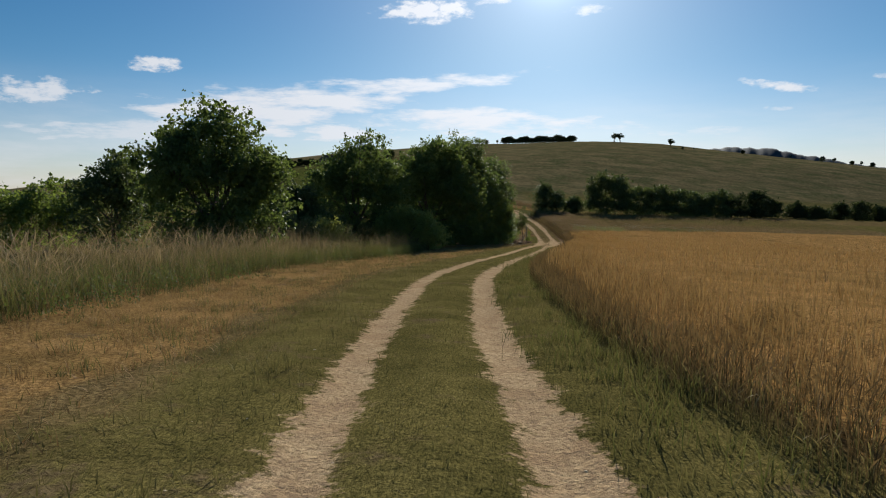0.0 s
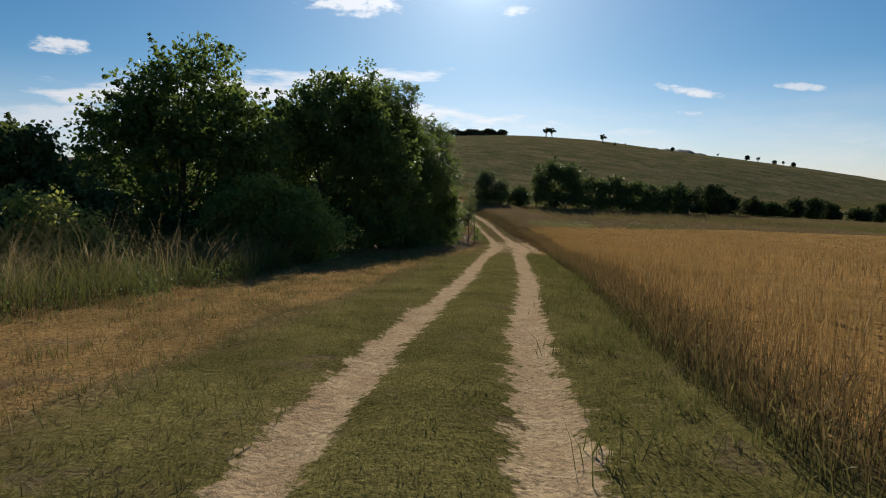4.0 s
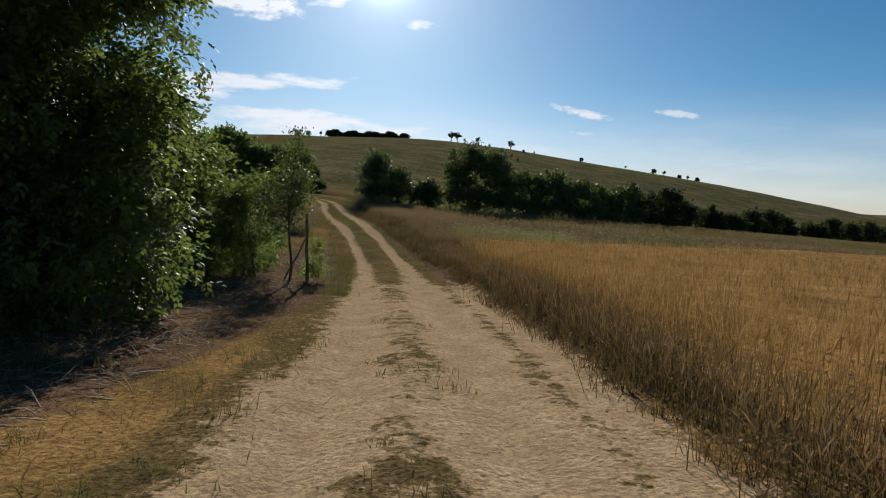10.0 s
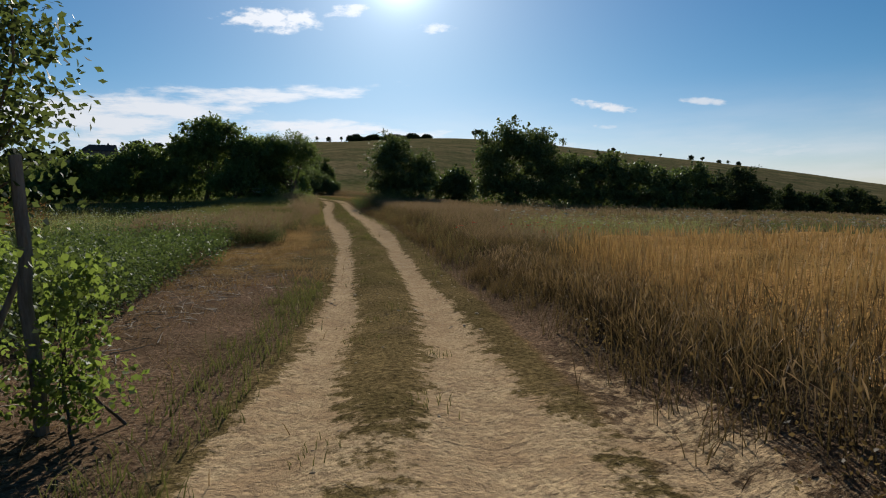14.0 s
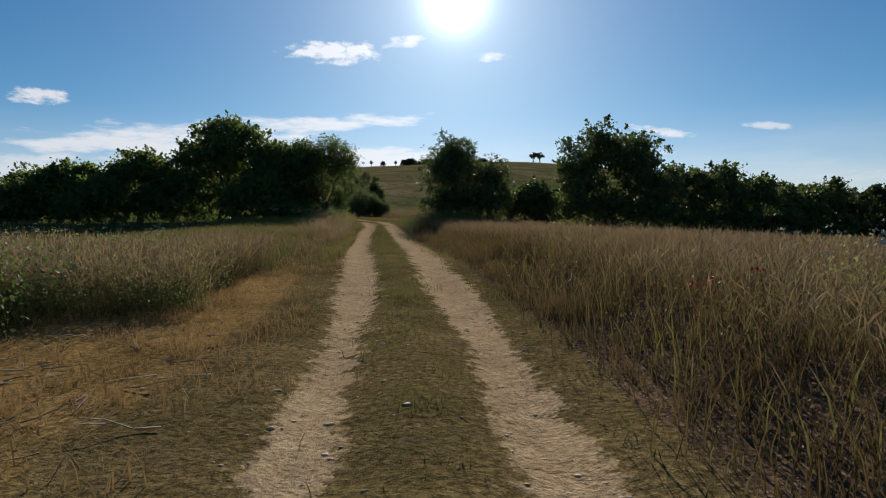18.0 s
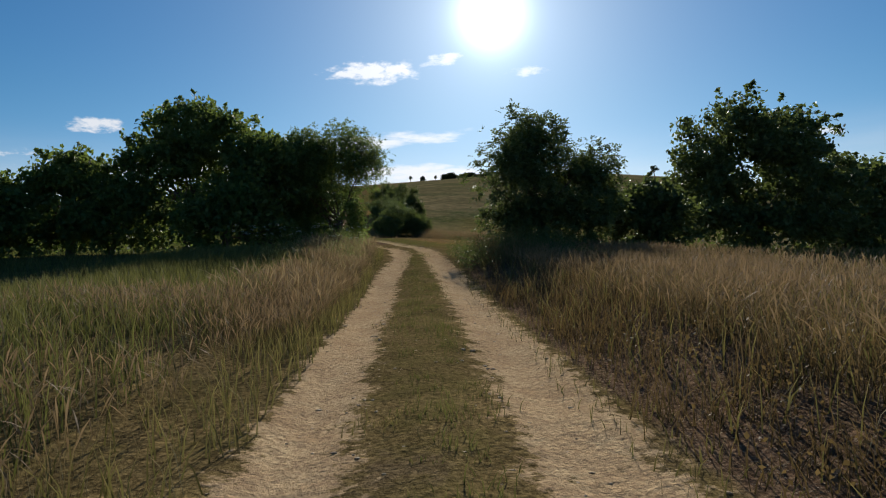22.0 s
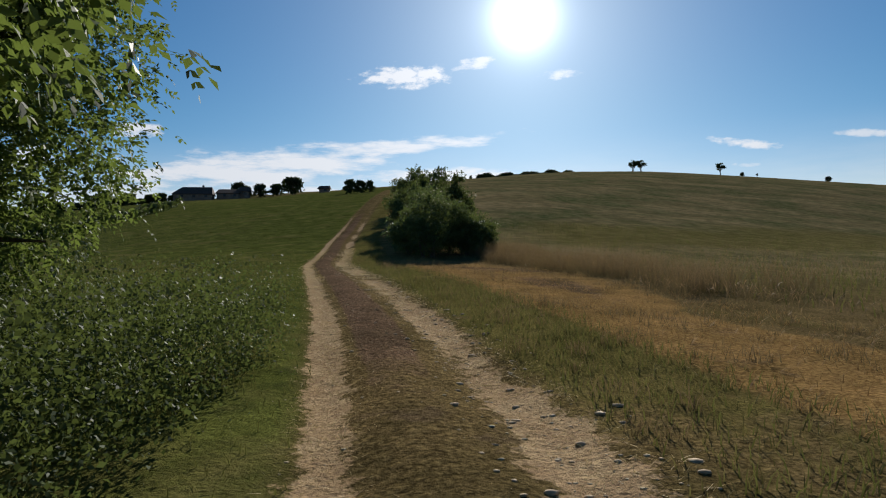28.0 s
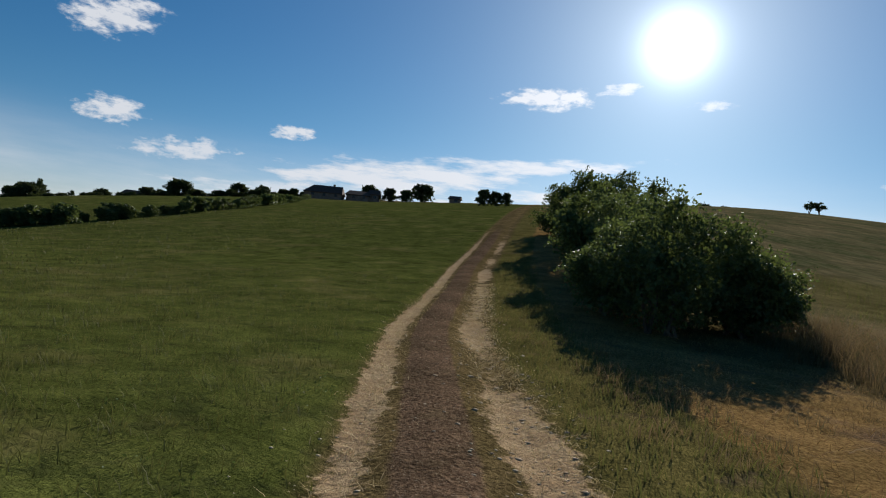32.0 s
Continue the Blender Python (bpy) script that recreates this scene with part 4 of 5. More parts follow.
blades("wheat_edge", "weedy front of the standing wheat, darkened in colour for shade", SHADY, x, y, 0.5, 0.008, 4, 0.25, 1.3)


def grass_patch(n, y0, y1, s0, s1, h, w, mat, label, seed, lean=0.3, ear=0.0, power=1.0, keep=None):
    x, y = scatter(rng, int(n * 0.62), y0, y1, s0, s1, power)
    if keep is not None:
        ok = keep(x, y)
        x, y = x[ok], y[ok]
    blades("grass", label, mat, x, y, h(x, y) if callable(h) else h, w * 1.25, seed, lean, ear)


DRY_LABEL, GREEN_LABEL = "tall dry straw-coloured grass with seed heads", "short green grass on the track's verge"


def patchy(x, y):
    return wave(x, y, 2.4, 5.0) + 0.5 * wave(x, y, 0.8, 2.0) > np.random.default_rng(9).uniform(-0.9, 0.7, len(x))


def hummock(x, y):
    return x - track_x(y) > -3.1 - 0.13 * np.clip(y - 103, 0, 12) + 0.35 * wave(x, y, 1.4, 3.0)


def unmown(x, y):
    return (y > 85.5 + 0.8 * wave(x, y, 1.5)) | (x - track_x(y) < -4.6 + 1.7 * step(y, 79.5, 81.5) + 0.4 * wave(x, y, 1.2, 2.0))


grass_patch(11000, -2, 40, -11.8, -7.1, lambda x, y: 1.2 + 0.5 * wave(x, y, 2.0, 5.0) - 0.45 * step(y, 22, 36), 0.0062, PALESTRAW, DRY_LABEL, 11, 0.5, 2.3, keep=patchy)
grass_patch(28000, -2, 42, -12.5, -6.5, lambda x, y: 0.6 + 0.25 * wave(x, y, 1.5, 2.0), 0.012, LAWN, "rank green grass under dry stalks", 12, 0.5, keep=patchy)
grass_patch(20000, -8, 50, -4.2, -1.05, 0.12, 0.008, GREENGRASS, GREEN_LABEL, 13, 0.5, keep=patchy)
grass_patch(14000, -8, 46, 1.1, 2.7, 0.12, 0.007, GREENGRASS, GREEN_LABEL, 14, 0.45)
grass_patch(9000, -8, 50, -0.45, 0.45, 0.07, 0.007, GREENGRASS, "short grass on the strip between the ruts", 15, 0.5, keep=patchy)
grass_patch(26000, -8, 58, -8.0, -2.4, 0.1, 0.007, HAY, "cut hay and dry stubble on mown ground", 16, 1.3)
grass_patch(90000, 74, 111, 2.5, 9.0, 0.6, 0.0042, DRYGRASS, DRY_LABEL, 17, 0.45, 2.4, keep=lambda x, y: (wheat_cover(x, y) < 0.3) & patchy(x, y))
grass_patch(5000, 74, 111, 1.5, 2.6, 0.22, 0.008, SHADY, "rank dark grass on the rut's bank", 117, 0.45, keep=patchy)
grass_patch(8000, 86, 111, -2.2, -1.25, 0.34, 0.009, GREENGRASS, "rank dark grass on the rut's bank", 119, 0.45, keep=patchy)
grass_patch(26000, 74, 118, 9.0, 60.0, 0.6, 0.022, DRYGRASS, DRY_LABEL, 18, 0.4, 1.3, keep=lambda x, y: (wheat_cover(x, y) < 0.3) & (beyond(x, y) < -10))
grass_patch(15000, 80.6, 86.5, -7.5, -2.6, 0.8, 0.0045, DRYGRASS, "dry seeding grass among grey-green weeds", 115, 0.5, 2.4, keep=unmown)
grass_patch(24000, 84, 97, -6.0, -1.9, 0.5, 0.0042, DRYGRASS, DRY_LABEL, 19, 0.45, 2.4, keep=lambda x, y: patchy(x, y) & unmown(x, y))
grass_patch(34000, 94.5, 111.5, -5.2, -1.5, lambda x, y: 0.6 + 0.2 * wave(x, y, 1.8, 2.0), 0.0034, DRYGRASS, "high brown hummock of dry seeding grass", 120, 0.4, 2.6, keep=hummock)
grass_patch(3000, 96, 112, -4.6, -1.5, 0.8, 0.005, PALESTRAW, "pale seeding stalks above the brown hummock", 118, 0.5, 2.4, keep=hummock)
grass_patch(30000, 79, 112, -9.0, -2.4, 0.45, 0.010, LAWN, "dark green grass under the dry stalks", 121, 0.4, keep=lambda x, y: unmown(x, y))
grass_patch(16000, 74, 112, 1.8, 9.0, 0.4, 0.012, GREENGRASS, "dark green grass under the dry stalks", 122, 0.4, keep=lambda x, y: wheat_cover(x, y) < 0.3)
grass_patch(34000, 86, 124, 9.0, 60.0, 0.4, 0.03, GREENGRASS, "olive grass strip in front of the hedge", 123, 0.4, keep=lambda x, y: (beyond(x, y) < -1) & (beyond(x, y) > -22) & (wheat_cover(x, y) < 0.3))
grass_patch(1500, 63, 73, -1.65, -1.1, 0.13, 0.009, LAWN, "bright green tufts beside the rut", 124, 0.5)
grass_patch(11000, 116, 160, 1.25, 3.0, 0.13, 0.008, LAWN, "green grass beside the rut", 125, 0.5)
grass_patch(9000, 74, 113, -45.0, -6.0, 0.4, 0.016, DRYGRASS, DRY_LABEL, 20, 0.4, 1.3, keep=lambda x, y: patchy(x, y) & ((y < 94) | (x < 0)))
grass_patch(42000, 72, 112, -32.0, -4.6, 0.42, 0.015, LAWN, "rough green grass in the meadow", 21, 0.4)
grass_patch(26000, 94, 113, -10.0, -2.6, lambda x, y: 0.3 + 0.12 * wave(x, y, 1.3, 2.0), 0.009, LAWN, "rank green grass beside the brown hummock", 116, 0.5, keep=lambda x, y: ~hummock(x, y))
grass_patch(3000, 73, 112, 1.1, 1.7, 0.14, 0.007, GREENGRASS, GREEN_LABEL, 22, 0.5, keep=patchy)
grass_patch(2200, 76, 116, -0.28, 0.28, 0.07, 0.007, GREENGRASS, "short grass on the strip between the ruts", 23, 0.5, keep=patchy)
grass_patch(38000, 114, 150, -13.0, -0.8, 0.085, 0.008, LAWN, "short green meadow grass", 24, 0.5, power=1.2)
grass_patch(26000, 116, 185, -50.0, -12.0, 0.12, 0.04, LAWN, "short green meadow grass", 25, 0.5)
grass_patch(14000, 112, 150, 1.1, 3.2, 0.09, 0.008, GREENGRASS, GREEN_LABEL, 26, 0.5, keep=patchy)
grass_patch(12000, 110, 150, 2.6, 7.0, 0.1, 0.008, HAY, "cut hay and dry stubble on mown ground", 27, 1.2)
grass_patch(40000, 118, 160, 6.0, 34.0, lambda x, y: 0.36 + 0.24 * wave(x, y, 2.6, 4.0), 0.009, DRYGRASS, DRY_LABEL, 28, 0.55, 1.4, keep=lambda x, y: (x > 17.6 + 1.3 * wave(x, y, 2.6, 1.0)) & (beyond(x, y) < 36) & patchy(x, y) & (wave(x, y, 3.4, 7.0) > -0.35))
grass_patch(16000, 116, 165, 8.0, 45.0, lambda x, y: 0.26 + 0.14 * wave(x, y, 2.0, 5.0), 0.02, LAWN, "rough green grass at the foot of the hill", 128, 0.45, keep=lambda x, y: beyond(x, y) > 5)


grass_patch(7000, -6, 46, 2.2, 2.9, 0.3, 0.008, GREENGRASS, "rough dark grass along the wheat's edge", 29, 0.4, 1.3)
grass_patch(6000, 44, 74, 2.2, 2.9, 0.4, 0.006, DRYGRASS, "rough dry grass along the wheat's edge", 129, 0.4, 1.6)
grass_patch(2600, 44, 72, -2.2, -1.0, 0.08, 0.007, GREENGRASS, GREEN_LABEL, 30, 0.5, keep=patchy)


def tufts(n, y0, y1, s0, s1, h, mat, label, seed, per=22, radius=0.1):
    """Separate small tussocks of grass."""
    r = np.random.default_rng(seed)
    cx, cy = scatter(r, n, y0, y1, s0, s1)
    size = r.uniform(0.5, 1.5, n)
    x = np.repeat(cx, per) + r.normal(size=n * per) * np.repeat(radius * size, per)
    y = np.repeat(cy, per) + r.normal(size=n * per) * np.repeat(radius * size, per)
    blades("tussocks", label, mat, x, y, h * np.repeat(size, per), 0.008, seed, 0.6)


tufts(520, -4, 58, -7.5, -1.2, 0.17, GREENGRASS, "small green tussocks on the mown verge", 201)
tufts(300, -4, 58, -8.5, -3.0, 0.15, HAY, "straw-coloured tussocks on the mown verge", 202)
tufts(420, 0, 42, -12.0, -6.4, 0.66, LAWN, "rank green tussocks under dry stalks", 210, 34, 0.22)
tufts(320, 0, 42, -12.0, -6.8, 1.1, PALESTRAW, "leaning tussocks of pale dry grass", 211, 26, 0.26)
tufts(160, -4, 112, -0.5, 0.5, 0.09, GREENGRASS, "small tussocks between the ruts", 203)
tufts(220, -4, 46, 1.1, 2.4, 0.2, LAWN, "dark green tussocks on the verge", 204)
tufts(320, 112, 142, 1.2, 9.0, 0.16, DRYGRASS, "dry tussocks on the mown strip", 205)
tufts(1300, 118, 150, -13.0, -1.2, 0.13, LAWN, "tussocks in the short meadow grass", 206, 14, 0.09)
tufts(260, 72, 88, -4.6, -1.2, 0.14, HAY, "straw-coloured tussocks on mown ground", 207)
tufts(260, 126, 146, 7.0, 10.5, 0.62, DRYGRASS, "tall brown tussocks of seeding grass", 208, 40, 0.22)
# dead grass on the bank, its shade painted through the SHADY colour
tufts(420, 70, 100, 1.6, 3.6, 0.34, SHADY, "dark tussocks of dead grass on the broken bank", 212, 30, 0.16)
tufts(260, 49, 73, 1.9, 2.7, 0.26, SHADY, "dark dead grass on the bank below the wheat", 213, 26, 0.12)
tufts(160, 74, 100, 2.2, 5.0, 0.5, DRYGRASS, "pale tussocks of seeding grass on the bank", 214, 30, 0.2)
tufts(150, 80, 109, -0.4, 0.4, 0.09, LAWN, "green tufts between the ruts", 215)
tufts(60, 63, 74, -1.8, -1.1, 0.13, LAWN, "green tussocks beside the rut", 209)


def weeds(label, place, half, n, height, leaf, mat, seed, along=False):
    """A bed of leafy weeds; along: place and size are counted from the middle of the track."""
    r = np.random.default_rng(seed)
    x = place[0] + r.uniform(-1, 1, n) * half[0]
    y = place[1] + r.uniform(-1, 1, n) * half[1]
    if along:
        x = x + track_x(y)
        ok = wave(x, y, 1.1, 3.3) + 0.6 * wave(x, y, 0.45, 1.1) > r.uniform(-0.5, 0.7, n)
        x, y, n = x[ok], y[ok], int(ok.sum())
    h = height * r.uniform(0.5, 1.15, n)
    per = 16
    at = np.stack([np.repeat(x, per), np.repeat(y, per), np.repeat(land(x, y), per)], -1)
    t = r.uniform(0.15, 1.0, n * per)
    at[:, 2] += np.repeat(h, per) * t
    at[:, :2] += r.normal(size=(n * per, 2)) * 0.1
    v, f = leaf_cards(r, at, leaf)
    me = quad_mesh("weeds", v, f)
    me.materials.append(mat)
    return tagged(new("weeds", me), label, "weeds", kind="stuff")


weeds("dense bed of green nettles and bramble", (6.1, 72.6), (2.4, 3.4), 3600, 0.95, 0.05, NETTLE, 31)
weeds("nettles at the foot of the shrubs", (7.1, 69.4), (1.3, 2.0), 700, 0.8, 0.055, NETTLE, 42)
weeds("green nettles thinning out into the meadow", (6.6, 78.6), (2.4, 3.0), 1200, 0.8, 0.06, NETTLE, 39)
weeds("grey-green weeds beside the mown ground", (5.0, 84.5), (3.2, 3.0), 700, 0.75, 0.05, PALELEAF, 40)
weeds("grey-green flowering weeds mixed with dry grass", (8.7, 83.4), (1.7, 2.5), 1100, 0.72, 0.032, PALELEAF, 51)
weeds("dark leafy weeds under the flowering stalks", (8.6, 83.0), (1.6, 2.2), 500, 0.45, 0.04, NETTLE, 52)
weeds("rank mixed weeds at the meadow's edge", (2.2, 74.5), (3.6, 4.0), 1100, 0.9, 0.085, NETTLE, 32)
weeds("dense dark bramble and weeds beside the track", (9.6, 117.6), (2.0, 3.2), 4600, 1.0, 0.037, BRAMBLE, 33)
weeds("grey-green flowering weeds at the end of the wheat", (20.5, 77.6), (3.4, 1.5), 1000, 0.75, 0.036, PALELEAF, 34)
weeds("green weeds along the far end of the wheat", (33.0, 81.5), (4.0, 1.6), 420, 0.75, 0.045, NETTLE, 48)
weeds("dark undergrowth beside the rut", (2.4, 92.0), (0.8, 12.0), 620, 0.3, 0.034, DEAD, 35, True)
weeds("reddish brown dock among the meadow weeds", (1.0, 83.5), (1.6, 1.4), 260, 1.3, 0.06, DOCK, 38)
weeds("dark undergrowth below the hedge tree", (17.2, 106.5), (2.0, 2.6), 900, 0.8, 0.05, BRAMBLE, 36)
weeds("leafy green weeds along the bank of dry grass", (-7.4, 20.0), (1.8, 15.0), 1700, 0.62, 0.045, NETTLE, 41, True)
weeds("low weeds under the hedge", (-8.0, 37.0), (4.0, 3.5), 500, 0.8, 0.11, NETTLE, 37)

weeds("dead brown weeds and bare stalks on the broken bank", (2.7, 82.0), (0.9, 10.5), 700, 0.5, 0.03, DEAD, 43, True)
weeds("dead brown weeds along the bank below the wheat", (2.35, 61.0), (0.4, 11.0), 900, 0.3, 0.028, DEAD, 44, True)
weeds("dead brown stalks with curled leaves beside the rut", (2.7, 106.0), (0.75, 3.6), 1300, 0.95, 0.026, DEAD, 49, True)
weeds("brown weeds and dead stalks at the edge of the mown strip", (18.0, 139.0), (1.5, 7.0), 800, 0.6, 0.035, DEAD, 50)
weeds("leafy flowering weeds on top of the dry hummock", (-3.2, 107.5), (1.5, 3.6), 2000, 0.9, 0.028, PALELEAF, 46, True)
weeds("scattered green weeds in the short meadow", (-6.0, 128.0), (5.0, 9.0), 420, 0.1, 0.024, NETTLE, 47, True)

# ---- twigs, stones and straw beside the track ----
GREYWOOD = bark_material("weathered grey wood", (0.10, 0.085, 0.07), (0.24, 0.205, 0.165))
LIMESTONE = plain_material("pale field stone", (0.40, 0.31, 0.19), (0.58, 0.47, 0.31), 14.0)


def old_post(x, y):
    root = new("wooden_post")
    root.location = (x, y, ground_at(x, y) - 0.05)
    tagged(root, "weathered crooked wooden post with a slanting brace and splintered top", "post")
    r = np.random.default_rng(3)
    v, f = [], []
    limb(v, f, (0, 0, 0), (-0.06, 0.02, 1.85), 0.045, 0.036, r, 0.03, 9, 6)
    me = bpy.data.meshes.new("shaft")
    me.from_pydata([tuple(p) for p in v], [], [tuple(q) for q in f] + [tuple(range(len(v) - 9, len(v)))])
    part("shaft", me, GREYWOOD, root)
    v, f = [], []
    limb(v, f, (-0.62, 0.12, 0.0), (-0.05, 0.06, 1.2), 0.024, 0.02, r, 0.04, 7, 5)
    part("brace", quad_mesh("brace", np.array(v), f), GREYWOOD, root)


old_post(9.28, 65.5)


def stones(label, n, seed, y0, y1, spots, mat, small=0.004, large=0.013, name="stones"):
    """Loose clods and small stones along the ruts, joined."""
    r = np.random.default_rng(seed)
    bm = bmesh.new()
    bmesh.ops.create_icosphere(bm, subdivisions=1, radius=1.0)
    base = np.array([v.co[:] for v in bm.verts])
    tri = np.array([[v.index for v in fc.verts] for fc in bm.faces])
    bm.free()
    y = r.uniform(y0, y1, n)
    s = np.array(spots)[r.integers(len(spots), size=n)] + r.normal(size=n) * 0.3
    x = s + track_x(y)
    z = land(x, y)
    size = small + (large - small) * r.random(n) ** 4
    k = len(base)
    bump = 1 + 0.35 * r.normal(size=(n, k)).clip(-1.5, 1.5) * 0.6
    v = base[None] * bump[..., None] * size[:, None, None] * np.array([1.3, 1.0, 0.42])
    v = v + np.stack([x, y, z + size * 0.06], -1)[:, None]
    me = quad_mesh(name, v.reshape(-1, 3), (np.arange(n)[:, None, None] * k + tri[None]).reshape(-1, 3))
    me.materials.append(mat)
    return tagged(new(name, me), label, name, kind="stuff")


CRUST = plain_material("pale dried earth", (0.32, 0.235, 0.145), (0.54, 0.42, 0.28), 18.0)
CLOD = plain_material("dry earth clods", (0.16, 0.115, 0.065), (0.34, 0.25, 0.15), 30.0)
stones("small pale stones lying in the ruts", 900, 5, -6, 150, (-1.2, -0.9, -0.55, 0.5, 0.85, 1.25), LIMESTONE)
stones("dry earth clods along the broken edges of the ruts", 700, 6, 70, 114, (-1.35, -0.4, 0.4, 1.3, 1.5), CLOD, 0.006, 0.02, "clods")
stones("earth clods on the bare worn track", 500, 7, 44, 72, (-2.4, -0.1, 1.4, 2.1), CLOD, 0.005, 0.018, "clods")
stones("pale chips of stone on the rims of the ruts", 1500, 8, 114, 150, (-0.66, 0.7, 0.85, 0.95), LIMESTONE, 0.006, 0.02, "stone_chips")
stones("broken pale crust of dried earth in the rut", 900, 9, 114, 150, (0.6, 0.8, 1.0), CRUST, 0.012, 0.036, "crust")
stones("pale lumps of dried earth in the worn ruts", 700, 10, 68, 100, (-0.8, -0.7, 0.75, 0.9), CRUST, 0.01, 0.028, "lumps")


def litter(n, y0, y1, spots, spread, seed, label, mat, h):
    r = np.random.default_rng(seed)
    y = r.uniform(y0, y1, n)
    s = np.array(spots)[r.integers(len(spots), size=n)] + r.normal(size=n) * spread
    blades("straw", label, mat, s + track_x(y), y, h, 0.008, seed, 2.2, category="straw")


STRAW = blade_material("pale loose straw", (0.48, 0.35, 0.17), (0.62, 0.47, 0.24), (0.66, 0.51, 0.27), 0.25)
litter(12000, 116, 150, (-0.66, -0.6, 0.72, 0.9, 1.1), 0.13, 61, "loose pale straw along the rims of the ruts", STRAW, 0.06)
litter(7000, 44, 78, (-4.5, -3.2, -5.5), 1.0, 62, "loose cut grass on the bare verge", HAY, 0.16)

TWIG = plain_material("dead grey twigs", (0.17, 0.14, 0.105), (0.34, 0.29, 0.22), 20.0)


def twigs(label, n, y0, y1, s0, s1, seed):
    """Dead twigs and bits of cut brush lying about."""
    r = np.random.default_rng(seed)
    x, y = scatter(r, n, y0, y1, s0, s1)
    z = land(x, y)
    v, f = [], []
    for i in range(n):
        q, half = r.uniform(0, 6.28), r.uniform(0.06, 0.24)
        dx, dy, dz = math.cos(q) * half, math.sin(q) * half, r.uniform(-0.02, 0.07)
        limb(v, f, (x[i] - dx, y[i] - dy, z[i] + 0.015), (x[i] + dx, y[i] + dy, z[i] + 0.02 + dz), 0.007, 0.003, r, 0.12, 3, 3)
    me = quad_mesh("twigs", np.array(v), f)
    me.materials.append(TWIG)
    tagged(new("twigs", me), label, "twigs", kind="stuff")


twigs("dead twigs and cut brush on bare brown ground", 2300, 50, 76, -9.5, -2.6, 65)
twigs("a few dead twigs beside the track", 300, 72, 80, -8.0, -1.8, 66)

# white umbels and a few poppies
WHITE = plain_material("cream flower heads", (0.42, 0.42, 0.33), (0.6, 0.6, 0.5), 40.0)
RED = plain_material("poppy petals", (0.45, 0.03, 0.015), (0.6, 0.06, 0.03), 40.0)


def flower_bed(name, label, place, half, n, h, size, mat, seed):
    r = np.random.default_rng(seed)
    x, y = place[0] + r.uniform(-1, 1, n) * half[0], place[1] + r.uniform(-1, 1, n) * half[1]
    per = 9
    at = np.repeat(np.stack([x, y, land(x, y) + h * r.uniform(0.7, 1.15, n)], -1), per, 0)
    at += r.normal(size=at.shape) * np.array([size, size, size * 0.25])
    v, f = leaf_cards(r, at, size)
    me = quad_mesh(name, v, f)
    me.materials.append(mat)
    tagged(new(name, me), label, "flowers", kind="stuff")


flower_bed("umbels", "cream umbel flowers above rank grass", (21.5, 77.6), (4.6, 1.6), 190, 0.8, 0.03, WHITE, 71)
flower_bed("umbels", "cream umbel flowers at the edge of ripe wheat", (31.0, 80.5), (6.0, 2.0), 120, 0.8, 0.045, WHITE, 75)
flower_bed("umbels", "cream umbel flowers above meadow weeds", (5.2, 85.0), (3.6, 3.6), 150, 0.85, 0.025, WHITE, 72)
flower_bed("umbels", "dry cream umbels beside the track", (9.8, 108.5), (2.2, 2.2), 70, 1.0, 0.03, WHITE, 73)
flower_bed("poppies", "red poppies among dry grass", (18.0, 77.0), (2.5, 1.5), 26, 0.5, 0.04, RED, 74)

# ---- far trees, farm and hedges ----
FARTREE = "far dark tree standing on the skyline"
kinds = [
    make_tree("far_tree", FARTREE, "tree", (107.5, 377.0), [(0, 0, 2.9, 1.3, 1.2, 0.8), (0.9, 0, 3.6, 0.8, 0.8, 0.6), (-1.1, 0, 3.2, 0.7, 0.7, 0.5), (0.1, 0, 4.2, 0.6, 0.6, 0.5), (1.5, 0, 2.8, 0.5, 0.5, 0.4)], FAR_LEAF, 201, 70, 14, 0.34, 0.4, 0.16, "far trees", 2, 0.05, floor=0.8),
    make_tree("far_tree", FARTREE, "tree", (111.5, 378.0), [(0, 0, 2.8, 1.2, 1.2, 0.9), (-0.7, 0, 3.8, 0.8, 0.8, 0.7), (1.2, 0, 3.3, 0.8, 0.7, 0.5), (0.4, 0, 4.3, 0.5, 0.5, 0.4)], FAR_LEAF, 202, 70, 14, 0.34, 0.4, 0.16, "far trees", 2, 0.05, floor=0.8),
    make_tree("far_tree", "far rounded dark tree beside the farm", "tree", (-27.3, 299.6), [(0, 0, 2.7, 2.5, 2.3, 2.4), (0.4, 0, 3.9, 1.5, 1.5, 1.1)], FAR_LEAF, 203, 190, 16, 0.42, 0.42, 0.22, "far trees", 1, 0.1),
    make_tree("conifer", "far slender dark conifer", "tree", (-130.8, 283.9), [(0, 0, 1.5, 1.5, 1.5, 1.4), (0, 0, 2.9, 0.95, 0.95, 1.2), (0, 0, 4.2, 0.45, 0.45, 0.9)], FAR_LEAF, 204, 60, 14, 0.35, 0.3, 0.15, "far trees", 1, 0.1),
    make_tree("hedge_shrub", "low shrub in a thin hedge across a green field", "shrub", (-30.0, 161.5), [(0, 0, 2.2, 2.0, 2.0, 2.0), (0.8, 0, 3.7, 1.2, 1.2, 1.2), (-1.2, 0.3, 3.0, 0.9, 1.0, 1.0)], BUSHY, 205, 90, 16, 0.5, 0.5, 0.14, "hedge across the field", 3, 0.1),
]
kinds[4].scale = (0.3, 0.3, 0.3)
kinds[2].scale = (1.25, 1.25, 1.05)
kinds[0].scale = kinds[1].scale = (1.2, 1.2, 1.2)
heights = [5.1, 5.0, 5.0, 5.1, 5.0]


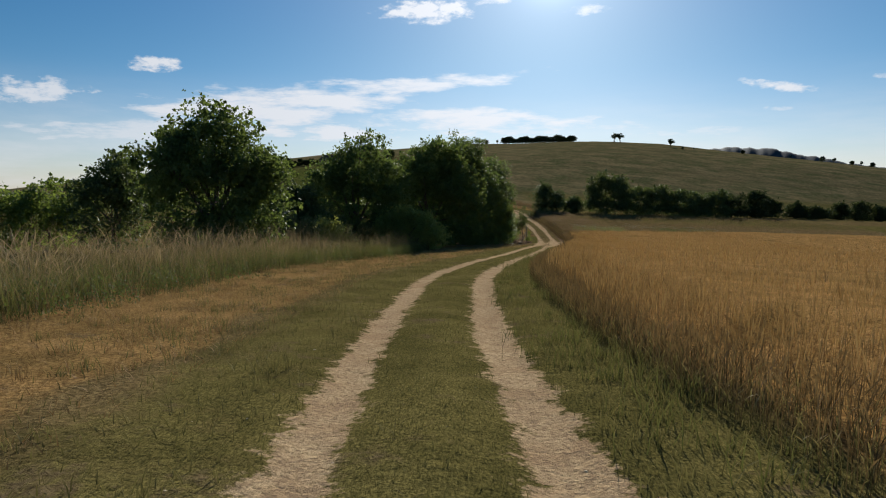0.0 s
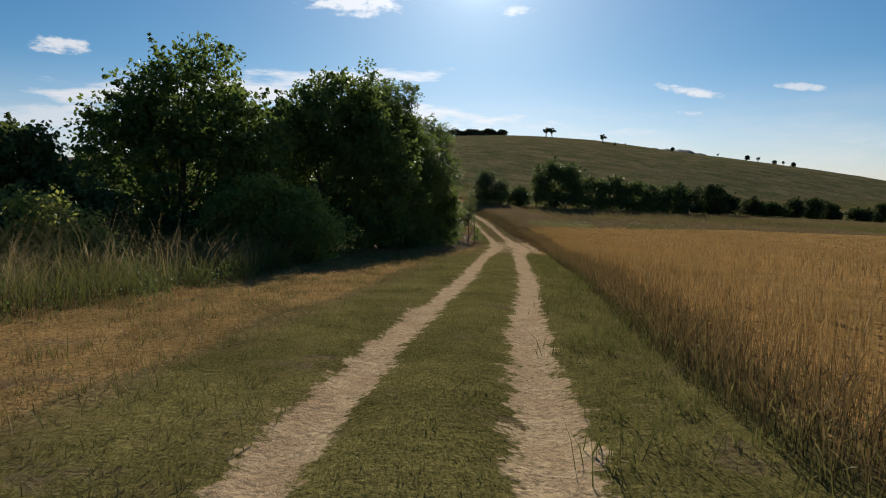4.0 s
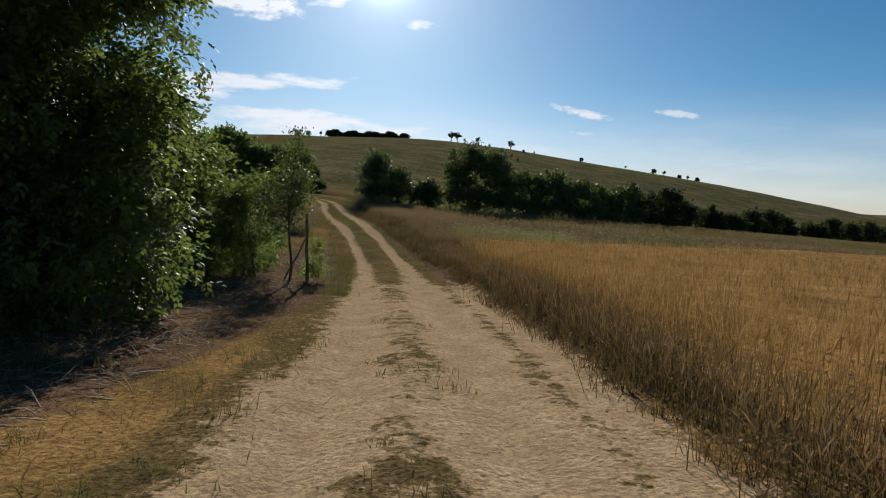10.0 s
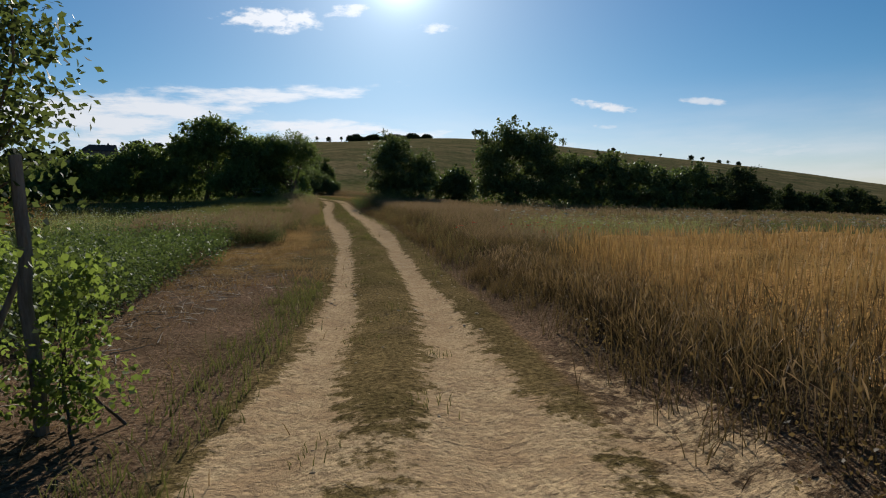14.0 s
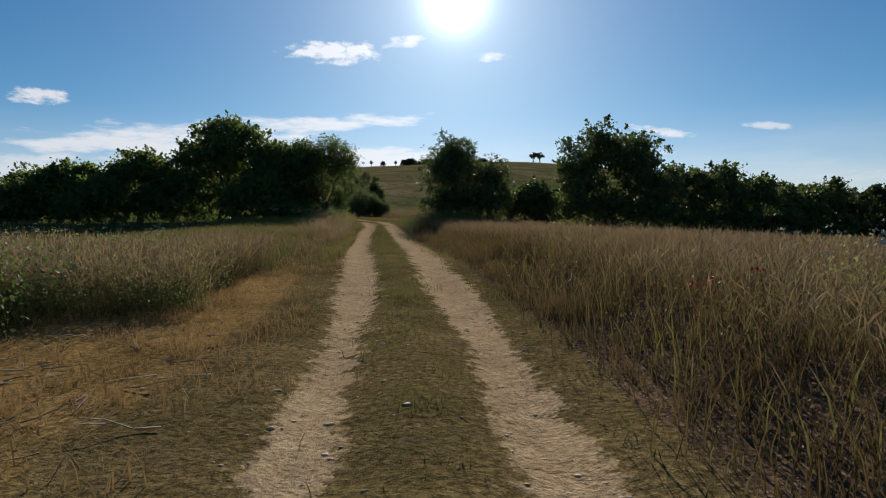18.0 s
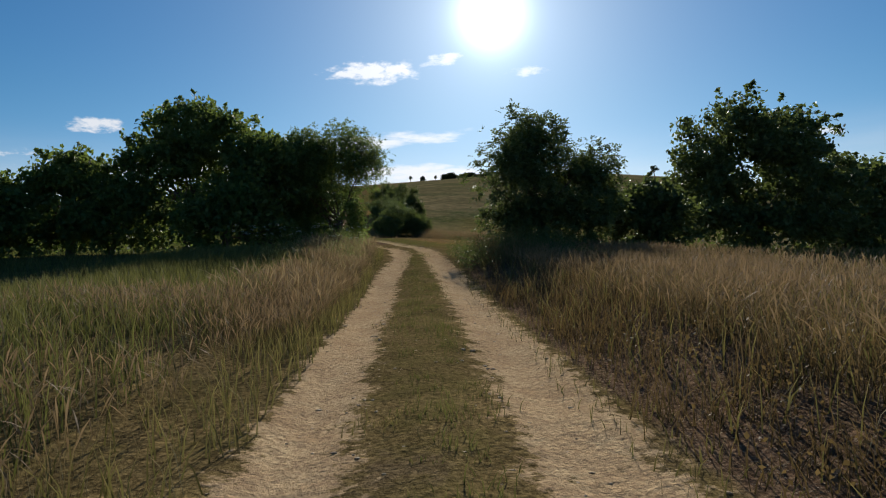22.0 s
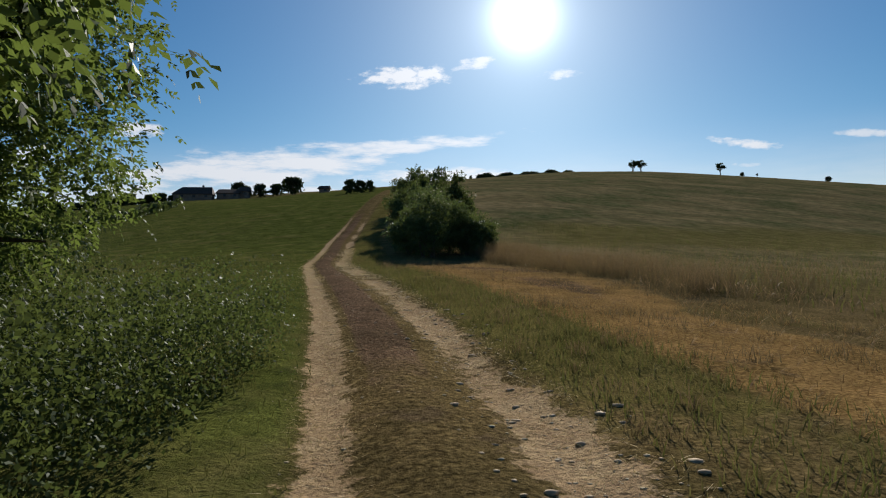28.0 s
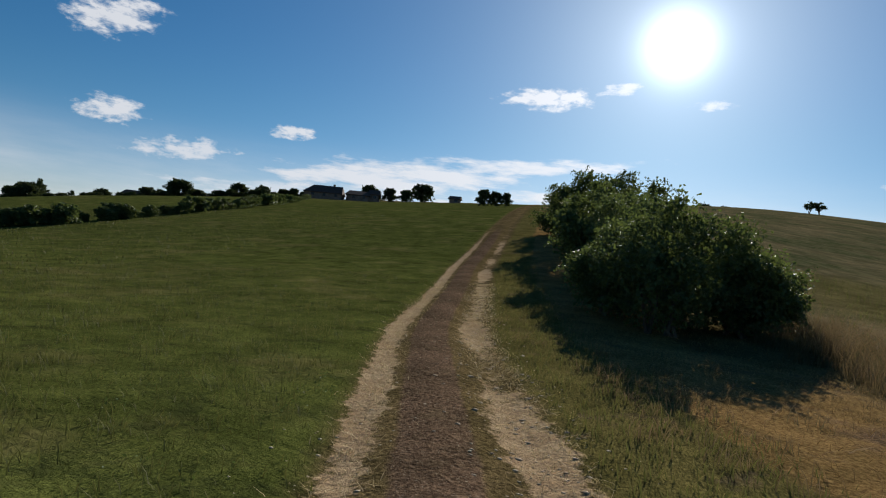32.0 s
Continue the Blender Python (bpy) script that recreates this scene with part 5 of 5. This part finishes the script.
def far_copy(kind, x, y, h, wide=1.0):
    k = h / heights[kind]
    ob = kinds[kind]
    ob_scale = ob.scale.copy()
    ob.scale = (1, 1, 1)
    m = pose(x, y, ground_at(x, y) - 0.1, 0, 0, (x * 37 + y * 11) % 360) @ Matrix.Diagonal((k * wide, k * wide, k, 1))
    made = copy_thing(ob, m)
    ob.scale = ob_scale
    return made


for x, y, h in [(-126.9, 259.7, 6.5), (-128.5, 265.3, 8), (-123.5, 262.0, 7), (-113.5, 272.5, 4.2), (-115.1, 277.7, 5.6), (-103.4, 280.6, 6), (-100.7, 282.7, 5), (-91.0, 277.2, 8),
                (-90.5, 283.6, 4.6), (-86.0, 288.0, 4.2), (-80.2, 289.9, 6.4), (-76.8, 297.4, 5.8), (-71.5, 300.0, 4.4), (-46.7, 309.9, 6.5), (-38.0, 302.3, 5.6), (-34.4, 308.2, 5.2), (-42.0, 301, 4.5)]:
    far_copy(2, x, y, h * 0.74, 1.15)
far_copy(3, -129.8, 271.1, 8.5, 0.9)
far_copy(3, -126.0, 268.0, 7.5, 0.9)
for x, y, h in [(-0.6, 226.2, 2.7), (1.2, 227.2, 2.4), (3.0, 228.4, 2.2)]:
    far_copy(2, x, y, h, 0.9)
for x, y, h in [(131.0, 345.0, 5.2)]:
    far_copy(1, x, y, h)
for i, (x, y, h) in enumerate([(24, 420, 5), (31, 425, 4), (38, 420, 4.5), (132.6, 332.0, 2), (140, 335, 2.2), (167.4, 334.7, 2.8), (192.3, 331.5, 2.6), (209.0, 329.8, 3.6), (213.5, 327, 4), (223.2, 326.7, 3.0), (226.6, 324.0, 4),
                             (231.1, 322, 3.6), (250, 331, 2.6), (254.4, 332.2, 3.4), (265.3, 333.3, 4.2), (272, 334, 3.4), (285.1, 328.3, 3.4), (296.4, 328.4, 4), (300.1, 326, 3), (305, 327, 2.4), (309.9, 325.8, 2)]):
    far_copy((0, 2)[i % 2], x, y, h * 0.75)
# trees and bushes standing close along the edge of the far village
for i in range(30):
    t = i / 29
    far_copy(2, -132 + 76 * t, 262 + 33 * t, 2.1 + 1.1 * math.sin(i * 2.1) ** 2, 1.25)
# low wood behind the brow of the hill
for i in range(16):
    far_copy(2, 46 + i * 3.3, 446 + (i % 3) * 3.0, 4.3 + 0.9 * math.sin(i * 1.7), 1.5)
# a wooded ridge far behind the brow of the hill, haze in its colour
WOODED = plain_material("far woodland with haze in its colour", (0.022, 0.036, 0.042), (0.04, 0.058, 0.062), 0.03)


def far_ridge():
    """A long rounded ridge with an uneven edge of tree tops."""
    r = np.random.default_rng(12)
    az = np.radians(np.linspace(21.0, 60.0, 240))
    top = 1800 * np.tan(np.radians(np.interp(np.degrees(az), [21, 24, 26, 28.6, 33, 38, 42, 47, 51, 54, 60], [2.6, 3.4, 3.52, 3.3, 2.25, 1.2, 0.7, 0.2, -0.05, -0.4, -1.0])))
    top = top + 3.0 * wave(np.degrees(az) * 30, az * 0, 14.0, 2.0) + r.uniform(-0.5, 0.5, len(az))
    rows = []
    for far, drop in ((1650, 70), (1740, 22), (1785, 4), (1800, 0), (1830, 8), (1960, 80)):
        rows.append(np.stack([far * np.sin(az), far * np.cos(az), top - drop], -1))
    v, n = np.concatenate(rows), len(az)
    me = quad_mesh("backdrop", v, [(a * n + i, a * n + i + 1, (a + 1) * n + i + 1, (a + 1) * n + i) for a in range(len(rows) - 1) for i in range(n - 1)])
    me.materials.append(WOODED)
    tagged(new("backdrop", me), "far wooded ridge behind the hill, blue-green haze in its colour", "ridge", kind="structure")


far_ridge()
# the hedge across the green field
rng = np.random.default_rng(88)
for i in range(64):
    t = i / 63
    x = np.interp(t, [0, 0.2, 0.45, 0.65, 1], [-27.5, -24.5, -24.0, -28.0, -50.0]) + rng.uniform(-0.5, 0.5)
    y = np.interp(t, [0, 0.2, 0.45, 0.65, 1], [163.0, 173.0, 190.0, 210.0, 270.0]) + rng.uniform(-0.5, 0.5)
    far_copy(4, float(x), float(y), float((1.5 - 0.2 * t) * rng.uniform(0.5, 1.3)), 1.25)

ROOF = plain_material("dark brown roof tiles", (0.05, 0.032, 0.025), (0.11, 0.07, 0.05), 3.0)
PLASTER = plain_material("dull plaster", (0.13, 0.10, 0.08), (0.21, 0.165, 0.13), 1.2)
GLASSY = plain_material("dark window glass", (0.02, 0.025, 0.03), (0.05, 0.055, 0.06), 2.0, 0.2)


def box_mesh(name, x0, x1, y0, y1, z0, z1):
    bm = bmesh.new()
    bmesh.ops.create_cube(bm, size=1.0, matrix=Matrix.Translation(((x0 + x1) / 2, (y0 + y1) / 2, (z0 + z1) / 2)) @ Matrix.Diagonal((x1 - x0, y1 - y0, z1 - z0, 1)))
    me = bpy.data.meshes.new(name)
    bm.to_mesh(me)
    bm.free()
    return me


def farm_house(name, label, x, y, length, depth, eave, ridge, turn, hip, windows, chimney):
    root = new(name)
    root.location = (x, y, ground_at(x, y) - 0.5)
    root.rotation_euler = (0, 0, radians(turn))
    tagged(root, label, "building")
    part("wall", box_mesh("wall", -length / 2, length / 2, -depth / 2, depth / 2, 0, eave), PLASTER, root)
    o = 0.35
    a, b = length / 2 + o, depth / 2 + o
    th = 0.22
    pts = [(-a, -b, eave), (a, -b, eave), (a, b, eave), (-a, b, eave), (-a + hip, 0, ridge), (a - hip * 0.2, 0, ridge)]
    low = [(px, py, pz - th) for px, py, pz in pts[:4]]
    me = bpy.data.meshes.new("roof")
    me.from_pydata(pts + low, [], [(0, 1, 5, 4), (2, 3, 4, 5), (3, 0, 4), (1, 2, 5), (1, 0, 6, 7), (2, 1, 7, 8), (3, 2, 8, 9), (0, 3, 9, 6), (6, 9, 8, 7)])
    roof = part("roof", me, ROOF, root, "dark tiled roof")
    if chimney:
        part("chimney", box_mesh("chimney", length * 0.22, length * 0.22 + 0.6, -0.3, 0.3, ridge - 0.6, ridge + 0.5), PLASTER, roof)
    for i in range(windows):
        wx = -length / 2 + (i + 0.6) * length / (windows + 0.2)
        part("window", box_mesh("window", wx, wx + 0.8, -depth / 2 - 0.04, -depth / 2 + 0.1, eave * 0.5, eave * 0.86), GLASSY, root)


farm_house("barn", "long farm barn with a dark hipped roof", -55.0, 293.0, 10.5, 7.0, 2.1, 4.4, 12, 2.4, 3, True)
farm_house("farm_house", "low farm annexe with a dark roof", -46.2, 297.5, 6.5, 5.5, 2.0, 3.4, 12, 0.8, 2, False)
farm_house("farm_house", "small farm house with a dark pitched roof", -41.9, 299.0, 3.0, 4.5, 2.4, 3.9, 12, 0.3, 1, False)
farm_house("farm_house", "flat-roofed far house among trees", -117.0, 281.0, 10.0, 6.0, 2.2, 3.2, 25, 1.0, 3, False)
farm_house("farm_house", "far village house with a dark roof", -108.5, 284.0, 9.0, 6.0, 2.4, 4.2, 20, 1.2, 3, True)
farm_house("shed", "small pale shed on the brow of the field", -13.7, 276.8, 2.6, 2.2, 1.6, 2.3, 0, 0.3, 1, False)
